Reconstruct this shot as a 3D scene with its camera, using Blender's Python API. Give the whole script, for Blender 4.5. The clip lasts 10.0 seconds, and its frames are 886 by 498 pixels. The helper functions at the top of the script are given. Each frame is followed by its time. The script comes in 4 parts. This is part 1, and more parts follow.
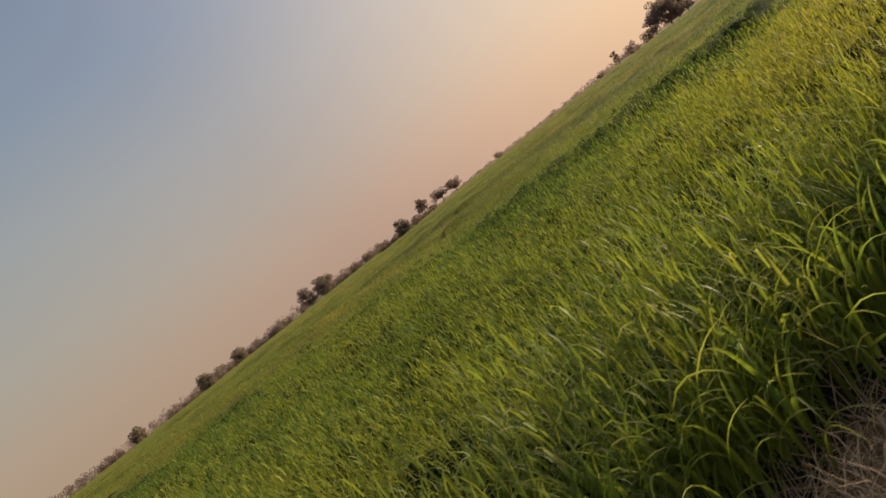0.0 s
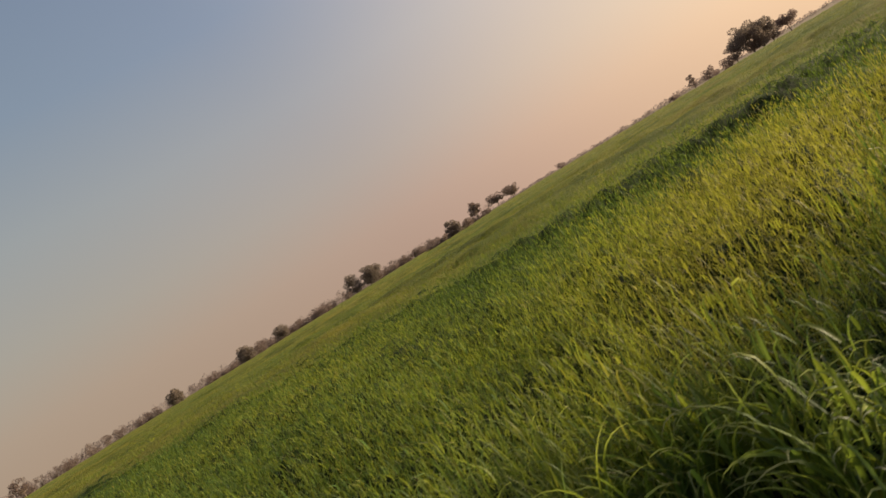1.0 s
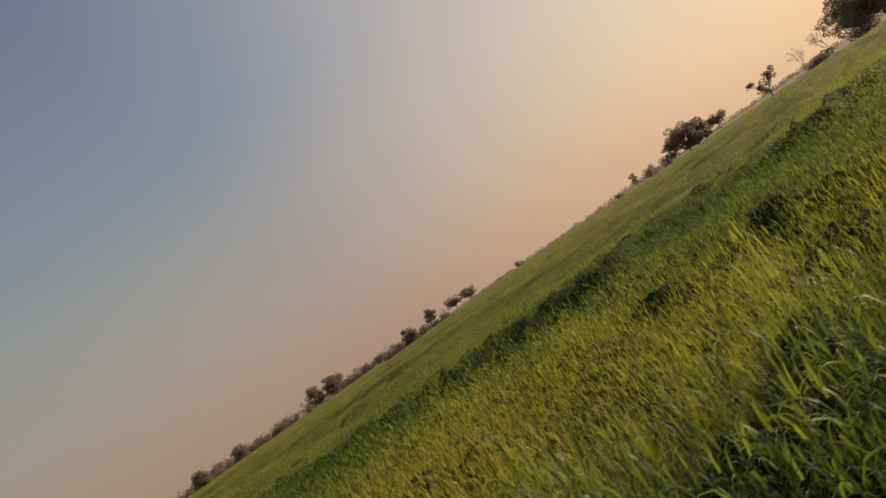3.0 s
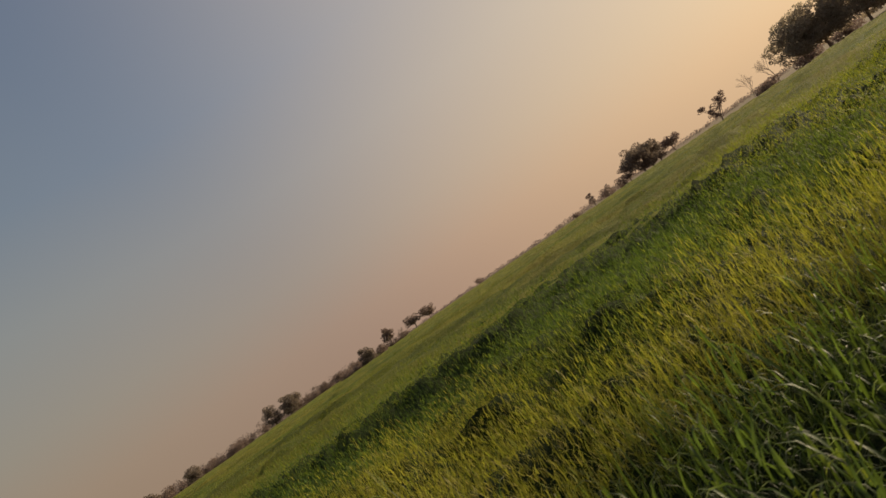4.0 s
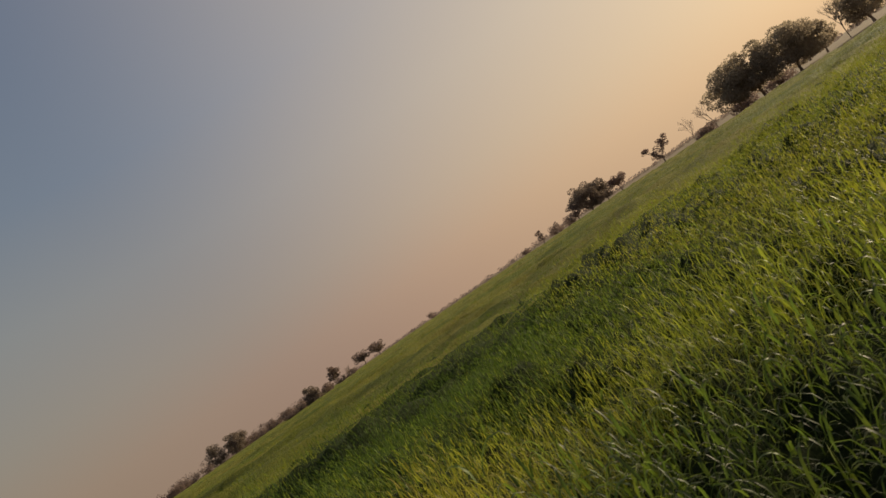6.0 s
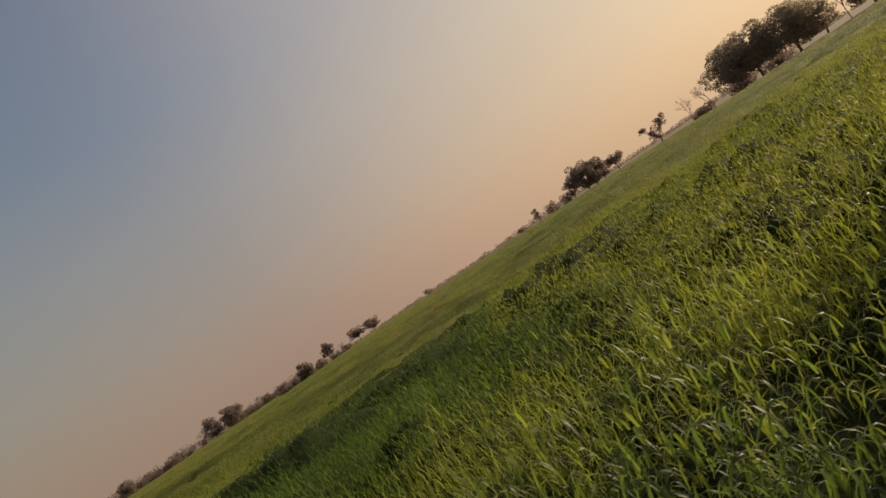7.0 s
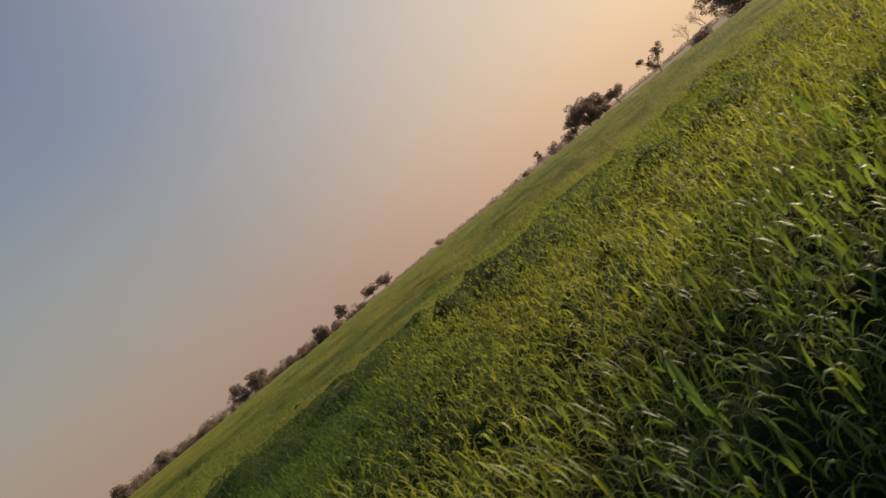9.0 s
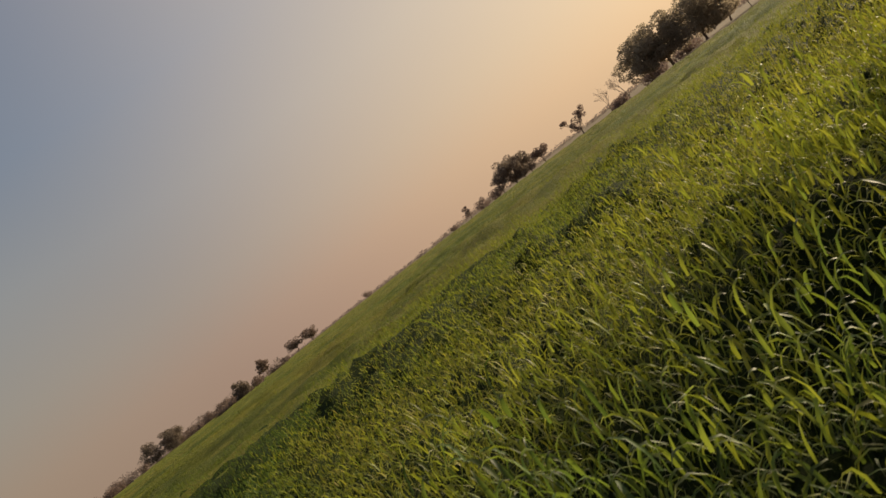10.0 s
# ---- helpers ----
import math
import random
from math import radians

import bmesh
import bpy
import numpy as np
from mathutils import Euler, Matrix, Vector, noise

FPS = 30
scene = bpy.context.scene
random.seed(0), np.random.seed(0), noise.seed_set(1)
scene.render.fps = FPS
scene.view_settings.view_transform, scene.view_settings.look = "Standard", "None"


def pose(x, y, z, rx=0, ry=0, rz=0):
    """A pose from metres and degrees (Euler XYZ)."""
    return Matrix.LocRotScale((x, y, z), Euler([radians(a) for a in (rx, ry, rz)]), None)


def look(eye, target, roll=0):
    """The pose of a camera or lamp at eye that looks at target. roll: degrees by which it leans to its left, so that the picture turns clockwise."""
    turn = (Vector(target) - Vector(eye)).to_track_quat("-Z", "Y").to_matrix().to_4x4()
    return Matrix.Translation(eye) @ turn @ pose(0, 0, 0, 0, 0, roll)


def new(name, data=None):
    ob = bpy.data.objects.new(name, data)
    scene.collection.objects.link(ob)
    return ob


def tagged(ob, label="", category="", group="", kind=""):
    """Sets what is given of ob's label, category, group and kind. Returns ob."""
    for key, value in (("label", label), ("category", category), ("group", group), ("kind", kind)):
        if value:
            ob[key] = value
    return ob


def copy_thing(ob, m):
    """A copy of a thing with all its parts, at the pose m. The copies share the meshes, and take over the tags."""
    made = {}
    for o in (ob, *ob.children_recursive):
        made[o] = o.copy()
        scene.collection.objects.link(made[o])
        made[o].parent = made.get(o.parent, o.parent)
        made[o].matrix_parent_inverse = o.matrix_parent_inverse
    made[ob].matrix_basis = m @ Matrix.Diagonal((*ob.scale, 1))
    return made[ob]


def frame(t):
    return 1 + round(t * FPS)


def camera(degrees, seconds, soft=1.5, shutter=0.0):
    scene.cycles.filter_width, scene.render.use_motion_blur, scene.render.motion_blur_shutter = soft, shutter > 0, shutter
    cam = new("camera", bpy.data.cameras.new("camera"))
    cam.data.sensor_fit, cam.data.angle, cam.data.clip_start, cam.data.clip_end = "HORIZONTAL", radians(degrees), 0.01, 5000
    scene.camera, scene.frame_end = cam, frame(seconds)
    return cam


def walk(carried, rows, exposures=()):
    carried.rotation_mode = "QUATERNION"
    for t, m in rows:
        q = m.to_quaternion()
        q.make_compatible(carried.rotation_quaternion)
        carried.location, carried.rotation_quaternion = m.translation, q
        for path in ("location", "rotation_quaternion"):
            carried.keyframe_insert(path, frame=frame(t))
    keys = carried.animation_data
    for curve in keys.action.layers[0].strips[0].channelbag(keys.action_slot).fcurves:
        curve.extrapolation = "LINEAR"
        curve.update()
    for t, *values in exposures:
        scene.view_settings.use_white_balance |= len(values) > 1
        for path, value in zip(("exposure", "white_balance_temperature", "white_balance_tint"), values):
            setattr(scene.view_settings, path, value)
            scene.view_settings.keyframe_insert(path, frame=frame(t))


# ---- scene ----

# ---------------- camera and walk ----------------
cam = camera(65.05, 10.0, soft=1.5, shutter=0.11)

# seconds, x, y, z, yaw, pitch, roll (degrees)
PATH = [
    (0, -7.372, -2.464, 1.490, 8.36, -3.15, -38.38),
    (0.5, -6.587, -2.142, 1.495, 10.10, -3.46, -35.37),
    (1, -5.774, -1.834, 1.511, 11.97, -0.70, -31.50),
    (1.5, -4.969, -1.540, 1.496, 9.40, 2.37, -34.10),
    (2, -4.197, -1.245, 1.491, 8.31, 1.78, -36.33),
    (2.5, -3.431, -0.997, 1.492, 7.21, 2.79, -35.31),
    (3, -2.677, -0.772, 1.494, 5.10, 4.66, -34.77),
    (3.2, -2.376, -0.688, 1.497, 3.44, 4.97, -34.77),
    (4.3, -0.832, -0.259, 1.504, 0.95, 3.14, -35.53),
    (4.5, -0.571, -0.186, 1.501, 0.09, 2.29, -36.24),
    (5, 0.000, 0.000, 1.499, -0.00, 1.38, -35.77),
    (5.5, 0.593, 0.169, 1.495, -2.22, 4.50, -34.62),
    (5.7, 0.825, 0.237, 1.496, -2.83, 4.70, -34.27),
    (6.8, 2.049, 0.609, 1.502, -1.37, 1.55, -35.71),
    (7, 2.266, 0.659, 1.499, -1.65, 2.34, -33.95),
    (7.5, 2.776, 0.752, 1.483, 1.30, -0.45, -33.84),
    (8, 3.252, 0.933, 1.489, 5.38, -1.16, -34.21),
    (8.5, 3.721, 1.122, 1.483, 7.73, -0.30, -34.39),
    (9, 4.211, 1.378, 1.502, 1.69, -0.53, -38.91),
    (9.5, 4.669, 1.625, 1.510, -3.92, -1.80, -40.68),
    (10, 5.102, 1.856, 1.523, -5.48, -0.79, -38.06),
]


def carried_pose(x, y, z, yaw, pitch, roll):
    a, b = radians(yaw), radians(pitch)
    eye = Vector((x, y, z))
    way = Vector((-math.sin(a) * math.cos(b), math.cos(a) * math.cos(b), math.sin(b)))
    return look(eye, eye + way, roll)


walk(cam, [(t, carried_pose(*row)) for t, *row in PATH],
     exposures=[(0, 0.77, 6400, 12), (1, 0.76, 6250, 12), (2, 0.62, 6500, 12), (3, 0.50, 6500, 10), (4.5, 0.26, 6500, 10), (5, 0.41, 6500, 10),
                (5.5, 0.20, 6450, 10), (7, 0.31, 6400, 10), (8.5, 0.67, 6150, 12), (9.5, 0.40, 6400, 10), (10, 0.37, 6450, 10)])

# ---------------- sky, sun, exposure ----------------
SUN_AZ = -58.0      # degrees, to the right of straight ahead
SUN_EL = 15.0
sun_way = Vector((-math.sin(radians(SUN_AZ)) * math.cos(radians(SUN_EL)),
                  math.cos(radians(SUN_AZ)) * math.cos(radians(SUN_EL)), math.sin(radians(SUN_EL))))

world = bpy.data.worlds.new("evening_sky")
scene.world = world
world.use_nodes = True
wn, wl = world.node_tree.nodes, world.node_tree.links
wn.clear()
w_out = wn.new("ShaderNodeOutputWorld")
w_bg = wn.new("ShaderNodeBackground")
w_sky = wn.new("ShaderNodeTexSky")
w_sky.sky_type = "NISHITA"
w_sky.sun_disc = False
w_sky.sun_elevation = radians(SUN_EL)
w_sky.sun_rotation = radians(-SUN_AZ)
w_sky.dust_density = 6.0
w_sky.air_density = 1.2
w_co = wn.new("ShaderNodeTexCoord")
w_sep = wn.new("ShaderNodeSeparateXYZ")
wl.new(w_co.outputs["Generated"], w_sep.inputs[0])
# haze by height above the horizon
w_ramp = wn.new("ShaderNodeValToRGB")
wl.new(w_sep.outputs["Z"], w_ramp.inputs[0])
SKY_STOPS = [(0.0, (0.470, 0.304, 0.224)), (0.06, (0.472, 0.318, 0.246)), (0.15, (0.420, 0.335, 0.292)), (0.27, (0.350, 0.327, 0.335)),
             (0.40, (0.240, 0.270, 0.345)), (0.60, (0.165, 0.203, 0.293)), (1.0, (0.14, 0.178, 0.265))]
els = w_ramp.color_ramp.elements
while len(els) < len(SKY_STOPS):
    els.new(0.5)
for el, (p, c) in zip(els, SKY_STOPS):
    el.position, el.color = p, (*c, 1)
# warm glow round the low sun
w_dot = wn.new("ShaderNodeVectorMath")
w_dot.operation = "DOT_PRODUCT"
w_dot.inputs[1].default_value = Vector((-math.sin(radians(-62)), math.cos(radians(-62)), 0.34)).normalized()
wl.new(w_co.outputs["Generated"], w_dot.inputs[0])
w_map = wn.new("ShaderNodeMapRange")
w_map.interpolation_type = "SMOOTHSTEP"
w_map.inputs["From Min"].default_value = 0.22
w_map.inputs["From Max"].default_value = 1.12
wl.new(w_dot.outputs["Value"], w_map.inputs["Value"])
w_glow = wn.new("ShaderNodeMix")
w_glow.data_type = "RGBA"
w_glow.blend_type = "ADD"
wl.new(w_map.outputs[0], w_glow.inputs[0])
wl.new(w_ramp.outputs[0], w_glow.inputs[6])
w_glow.inputs[7].default_value = (0.60, 0.415, 0.17, 1)
# duller away from the sun
w_back = wn.new("ShaderNodeVectorMath")
w_back.operation = "DOT_PRODUCT"
w_back.inputs[1].default_value = (-math.sin(radians(70)), math.cos(radians(70)), 0.0)
wl.new(w_co.outputs["Generated"], w_back.inputs[0])
w_fade = wn.new("ShaderNodeMapRange")
w_fade.interpolation_type = "SMOOTHSTEP"
w_fade.inputs["From Min"].default_value = 0.25
w_fade.inputs["From Max"].default_value = 1.0
wl.new(w_back.outputs["Value"], w_fade.inputs["Value"])
w_dull = wn.new("ShaderNodeMix")
w_dull.data_type = "RGBA"
w_dull.blend_type = "MULTIPLY"
wl.new(w_fade.outputs[0], w_dull.inputs[0])
wl.new(w_glow.outputs[2], w_dull.inputs[6])
w_dull.inputs[7].default_value = (0.80, 0.905, 0.825, 1)
w_day = wn.new("ShaderNodeMix")
w_day.data_type = "RGBA"
w_scale = wn.new("ShaderNodeVectorMath")
w_scale.operation = "SCALE"
w_scale.inputs["Scale"].default_value = 0.06
wl.new(w_sky.outputs[0], w_scale.inputs[0])
w_day.inputs[0].default_value = 0.8
wl.new(w_scale.outputs[0], w_day.inputs[6])
wl.new(w_dull.outputs[2], w_day.inputs[7])
wl.new(w_day.outputs[2], w_bg.inputs["Color"])
w_bg.inputs["Strength"].default_value = 0.8
wl.new(w_bg.outputs[0], w_out.inputs[0])

sun_data = bpy.data.lights.new("sun", "SUN")
sun_data.energy = 4.8
sun_data.angle = radians(4.0)
sun_data.color = (1.0, 0.80, 0.52)
sun = new("sun", sun_data)
sun.matrix_world = look((60, 40, 60), Vector((60, 40, 60)) - sun_way)


# ---------------- materials ----------------
def material(name, rough=0.6, spec=0.4):
    m = bpy.data.materials.new(name)
    m.use_nodes = True
    b = m.node_tree.nodes["Principled BSDF"]
    b.inputs["Roughness"].default_value = rough
    b.inputs["Specular IOR Level"].default_value = spec
    return m, m.node_tree.nodes, m.node_tree.links, b


def ramp(nodes, stops):
    r = nodes.new("ShaderNodeValToRGB")
    e = r.color_ramp.elements
    while len(e) < len(stops):
        e.new(0.5)
    for el, (p, c) in zip(e, stops):
        el.position, el.color = p, (*c, 1)
    return r


def noise_node(nodes, links, scale, detail=4.0, rough=0.55, coords="Object"):
    co = nodes.new("ShaderNodeTexCoord")
    n = nodes.new("ShaderNodeTexNoise")
    n.inputs["Scale"].default_value, n.inputs["Detail"].default_value, n.inputs["Roughness"].default_value = scale, detail, rough
    links.new(co.outputs[coords], n.inputs["Vector"])
    return n


def mix_color(nodes, links, fac, a, b, blend="MIX"):
    m = nodes.new("ShaderNodeMix")
    m.data_type, m.blend_type = "RGBA", blend
    for value, socket in ((fac, m.inputs[0]), (a, m.inputs[6]), (b, m.inputs[7])):
        if isinstance(value, bpy.types.NodeSocket):
            links.new(value, socket)
        elif isinstance(value, (int, float)):
            socket.default_value = value
        else:
            socket.default_value = (*value, 1)
    return m.outputs[2]


def leaf_material(name, stops, tip, glow=0.46, rough=0.52, spec=0.28, vary=(0.55, 1.5), lush=0.3, tips=None):
    """A thin green blade that lets low sun through."""
    m, n, l, b = material(name, rough, spec)
    tone = n.new("ShaderNodeAttribute")
    tone.attribute_name = "tone"
    along = n.new("ShaderNodeAttribute")
    along.attribute_name = "along"
    r = ramp(n, stops)
    l.new(tone.outputs["Fac"], r.inputs[0])
    geo = n.new("ShaderNodeNewGeometry")
    value = n.new("ShaderNodeMapRange")
    l.new(geo.outputs["Random Per Island"], value.inputs["Value"])
    value.inputs["To Min"].default_value, value.inputs["To Max"].default_value = vary
    hsv = n.new("ShaderNodeHueSaturation")
    l.new(value.outputs[0], hsv.inputs["Value"])
    l.new(r.outputs[0], hsv.inputs["Color"])
    tipped = n.new("ShaderNodeMapRange")
    l.new(along.outputs["Fac"], tipped.inputs["Value"])
    tipped.inputs["From Min"].default_value, tipped.inputs["From Max"].default_value = 0.62, 0.95
    tipped.inputs["To Max"].default_value = 0.95
    ripe = n.new("ShaderNodeMapRange")          # lush leaves and those darkened for shade keep green tips
    l.new(tone.outputs["Fac"], ripe.inputs["Value"])
    ripe.inputs["From Max"].default_value, ripe.inputs["To Min"].default_value = 0.45, lush
    dry = n.new("ShaderNodeMath")
    dry.operation = "MULTIPLY"
    l.new(tipped.outputs[0], dry.inputs[0])
    if tips is None:
        l.new(ripe.outputs[0], dry.inputs[1])
    else:
        dry.inputs[1].default_value = tips
    speck = noise_node(n, l, 14.0, 3.0)
    wet = n.new("ShaderNodeMath")
    wet.operation = "MULTIPLY"
    l.new(dry.outputs[0], wet.inputs[0])
    l.new(speck.outputs["Fac"], wet.inputs[1])
    col = mix_color(n, l, wet.outputs[0], hsv.outputs[0], tip)
    l.new(col, b.inputs["Base Color"])
    tr = n.new("ShaderNodeBsdfTranslucent")
    lit = mix_color(n, l, ripe.outputs[0], (0.105, 0.205, 0.024), (0.34, 0.38, 0.026))     # sunlight seen through the blade
    warm = mix_color(n, l, 0.55, col, lit)
    l.new(warm, tr.inputs["Color"])
    mix = n.new("ShaderNodeMixShader")
    mix.inputs[0].default_value = glow
    l.new(b.outputs[0], mix.inputs[1])
    l.new(tr.outputs[0], mix.inputs[2])
    l.new(mix.outputs[0], n["Material Output"].inputs[0])
    return m


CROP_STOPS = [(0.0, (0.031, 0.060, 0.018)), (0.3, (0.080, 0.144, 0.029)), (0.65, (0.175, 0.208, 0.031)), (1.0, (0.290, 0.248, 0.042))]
MAT_CROP = leaf_material("crop_leaf", CROP_STOPS, (0.56, 0.52, 0.34), tips=0.95, vary=(0.38, 1.6), spec=0.34, rough=0.52, glow=0.46, lush=0.30)
# brighter copy of the crop leaf: light missing at the open edge put into colour
MAT_CROP_EDGE_LIT = leaf_material("lit_edge_crop_leaf", [(0.0, (0.060, 0.110, 0.024)), (0.5, (0.155, 0.235, 0.036)), (1.0, (0.270, 0.290, 0.046))], (0.52, 0.47, 0.26), tips=0.9, vary=(0.5, 1.6), spec=0.30, rough=0.55, glow=0.62, lush=0.15)
MAT_CROP_MID = leaf_material("middle_crop_leaf", CROP_STOPS, (0.44, 0.38, 0.17), spec=0.10, rough=0.62, vary=(0.45, 1.55), glow=0.42, lush=0.2)
MAT_CROP_CURLED = leaf_material("curled_crop_leaf", CROP_STOPS, (0.52, 0.46, 0.22), spec=0.16, rough=0.6, vary=(0.45, 1.55), glow=0.42, lush=0.3, tips=0.8)
MAT_CROP_FAR = leaf_material("far_crop_leaf", CROP_STOPS, (0.30, 0.26, 0.10), spec=0.05, rough=0.8, vary=(0.85, 1.15), glow=0.36)
MAT_STRAW = leaf_material("dry_straw", [(0.0, (0.28, 0.185, 0.115)), (1.0, (0.62, 0.48, 0.33))], (0.5, 0.39, 0.23), glow=0.2, rough=0.7)


def ground_material():
    m, n, l, b = material("field_soil", 0.95, 0.1)
    big, fine = noise_node(n, l, 0.8, 5.0), noise_node(n, l, 22.0, 8.0, 0.7)
    r = ramp(n, [(0.3, (0.016, 0.013, 0.008)), (0.55, (0.030, 0.023, 0.014)), (0.8, (0.055, 0.042, 0.025))])
    l.new(fine.outputs["Fac"], r.inputs[0])
    weeds = mix_color(n, l, big.outputs["Fac"], r.outputs[0], (0.025, 0.030, 0.010))
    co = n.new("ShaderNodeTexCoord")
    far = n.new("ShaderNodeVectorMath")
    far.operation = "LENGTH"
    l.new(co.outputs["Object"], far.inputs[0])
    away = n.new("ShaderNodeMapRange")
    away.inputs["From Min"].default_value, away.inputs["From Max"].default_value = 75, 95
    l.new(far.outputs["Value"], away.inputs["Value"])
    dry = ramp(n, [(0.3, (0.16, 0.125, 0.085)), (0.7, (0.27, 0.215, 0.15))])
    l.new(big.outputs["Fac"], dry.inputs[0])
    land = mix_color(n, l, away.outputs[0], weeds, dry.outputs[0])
    l.new(land, b.inputs["Base Color"])
    bump = n.new("ShaderNodeBump")
    bump.inputs["Distance"].default_value, bump.inputs["Strength"].default_value = 0.03, 0.8
    l.new(fine.outputs["Fac"], bump.inputs["Height"])
    l.new(bump.outputs[0], b.inputs["Normal"])
    return m


def canopy_material():
    m, n, l, b = material("far_crop_canopy", 0.85, 0.15)
    big, mid, fine = noise_node(n, l, 0.045, 3.0), noise_node(n, l, 0.5, 4.0), noise_node(n, l, 9.0, 6.0, 0.75)
    r = ramp(n, [(0.25, (0.098, 0.118, 0.016)), (0.5, (0.158, 0.170, 0.022)), (0.75, (0.210, 0.204, 0.028))])
    l.new(fine.outputs["Fac"], r.inputs[0])
    patch = ramp(n, [(0.35, (0.75, 0.9, 0.8)), (0.65, (1.25, 1.1, 1.0))])
    l.new(mid.outputs["Fac"], patch.inputs[0])
    c = mix_color(n, l, 0.7, r.outputs[0], patch.outputs[0], "MULTIPLY")
    co = n.new("ShaderNodeTexCoord")
    stretch = n.new("ShaderNodeMapping")
    stretch.inputs["Scale"].default_value = (0.035, 0.30, 1.0)
    l.new(co.outputs["Object"], stretch.inputs["Vector"])
    streak = n.new("ShaderNodeTexNoise")
    streak.inputs["Scale"].default_value, streak.inputs["Detail"].default_value = 1.0, 4.0
    l.new(stretch.outputs[0], streak.inputs["Vector"])
    # dark streaks carry the shade of long furrows in the canopy's colour
    lines = ramp(n, [(0.38, (0.66, 0.70, 0.6)), (0.5, (1.0, 1.0, 1.0)), (0.7, (1.12, 1.05, 1.0))])
    l.new(streak.outputs["Fac"], lines.inputs[0])
    c = mix_color(n, l, 0.9, c, lines.outputs[0], "MULTIPLY")
    patch2 = ramp(n, [(0.4, (0.8, 0.95, 0.9)), (0.6, (1.15, 1.05, 1.0))])
    l.new(big.outputs["Fac"], patch2.inputs[0])
    c = mix_color(n, l, 0.8, c, patch2.outputs[0], "MULTIPLY")
    l.new(c, b.inputs["Base Color"])
    bump = n.new("ShaderNodeBump")
    bump.inputs["Distance"].default_value, bump.inputs["Strength"].default_value = 0.25, 1.0
    l.new(fine.outputs["Fac"], bump.inputs["Height"])
    l.new(bump.outputs[0], b.inputs["Normal"])
    return m


def foliage_material(name, dark, light, glow=0.15):
    m, n, l, b = material(name, 0.75, 0.2)
    geo = n.new("ShaderNodeNewGeometry")
    clump = noise_node(n, l, 0.5, 3.0)
    add = n.new("ShaderNodeMath")
    add.operation = "ADD"
    half = n.new("ShaderNodeMath")
    half.operation = "MULTIPLY"
    half.inputs[1].default_value = 0.5
    l.new(geo.outputs["Random Per Island"], half.inputs[0])
    l.new(half.outputs[0], add.inputs[0])
    l.new(clump.outputs["Fac"], add.inputs[1])
    r = ramp(n, [(0.35, dark), (1.0, light)])
    l.new(add.outputs[0], r.inputs[0])
    l.new(r.outputs[0], b.inputs["Base Color"])
    tr = n.new("ShaderNodeBsdfTranslucent")
    l.new(r.outputs[0], tr.inputs["Color"])
    mix = n.new("ShaderNodeMixShader")
    mix.inputs[0].default_value = glow
    l.new(b.outputs[0], mix.inputs[1])
    l.new(tr.outputs[0], mix.inputs[2])
    l.new(mix.outputs[0], n["Material Output"].inputs[0])
    return m


def bark_material():
    m, n, l, b = material("dry_bark", 0.9, 0.15)
    fine = noise_node(n, l, 6.0, 6.0, 0.7)
    r = ramp(n, [(0.3, (0.15, 0.115, 0.09)), (0.75, (0.30, 0.24, 0.19))])
    l.new(fine.outputs["Fac"], r.inputs[0])
    l.new(r.outputs[0], b.inputs["Base Color"])
    bump = n.new("ShaderNodeBump")
    bump.inputs["Distance"].default_value = 0.04
    l.new(fine.outputs["Fac"], bump.inputs["Height"])
    l.new(bump.outputs[0], b.inputs["Normal"])
    return m


MAT_SOIL, MAT_CANOPY, MAT_BARK = ground_material(), canopy_material(), bark_material()
# Haze over the distant trees is put into these raised, browned base colours.
MAT_DENSE = foliage_material("dense_hazed_foliage", (0.30, 0.255, 0.185), (0.37, 0.315, 0.235), 0.62)
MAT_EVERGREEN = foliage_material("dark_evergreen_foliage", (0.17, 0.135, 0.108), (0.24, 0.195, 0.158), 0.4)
MAT_AIRY = foliage_material("sparse_hazed_foliage", (0.165, 0.120, 0.105), (0.235, 0.175, 0.152), 0.45)
MAT_FAR = foliage_material("far_hazed_foliage", (0.18, 0.145, 0.130), (0.23, 0.185, 0.168), 0.5)

# ---------------- field plan ----------------
rng = np.random.default_rng(7)
SLOPE, SHIFT = 0.346, 0.09          # the trodden path: y = SLOPE * x + SHIFT
NORMAL = 1 / math.hypot(1, SLOPE)


def lattice(x, y, seed):
    """Smooth value noise on a unit grid, 0 to 1."""
    xi, yi = np.floor(x).astype(np.int64), np.floor(y).astype(np.int64)
    fx, fy = x - xi, y - yi
    fx, fy = fx * fx * (3 - 2 * fx), fy * fy * (3 - 2 * fy)

    def h(a, b):
        k = (a * 374761393 + b * 668265263 + seed * 974711) & 0x7FFFFFFF
        k = ((k ^ (k >> 13)) * 1274126177) & 0x7FFFFFFF
        return ((k ^ (k >> 16)) & 0xFFFF) / 65535.0
    top = h(xi, yi) * (1 - fx) + h(xi + 1, yi) * fx
    low = h(xi, yi + 1) * (1 - fx) + h(xi + 1, yi + 1) * fx
    return top * (1 - fy) + low * fy


def step(a, b, x):
    t = np.clip((x - a) / (b - a), 0, 1)
    return t * t * (3 - 2 * t)


def off_path(x, y):
    """Metres from the middle of the trodden path."""
    return (y - SLOPE * x - SHIFT) * NORMAL


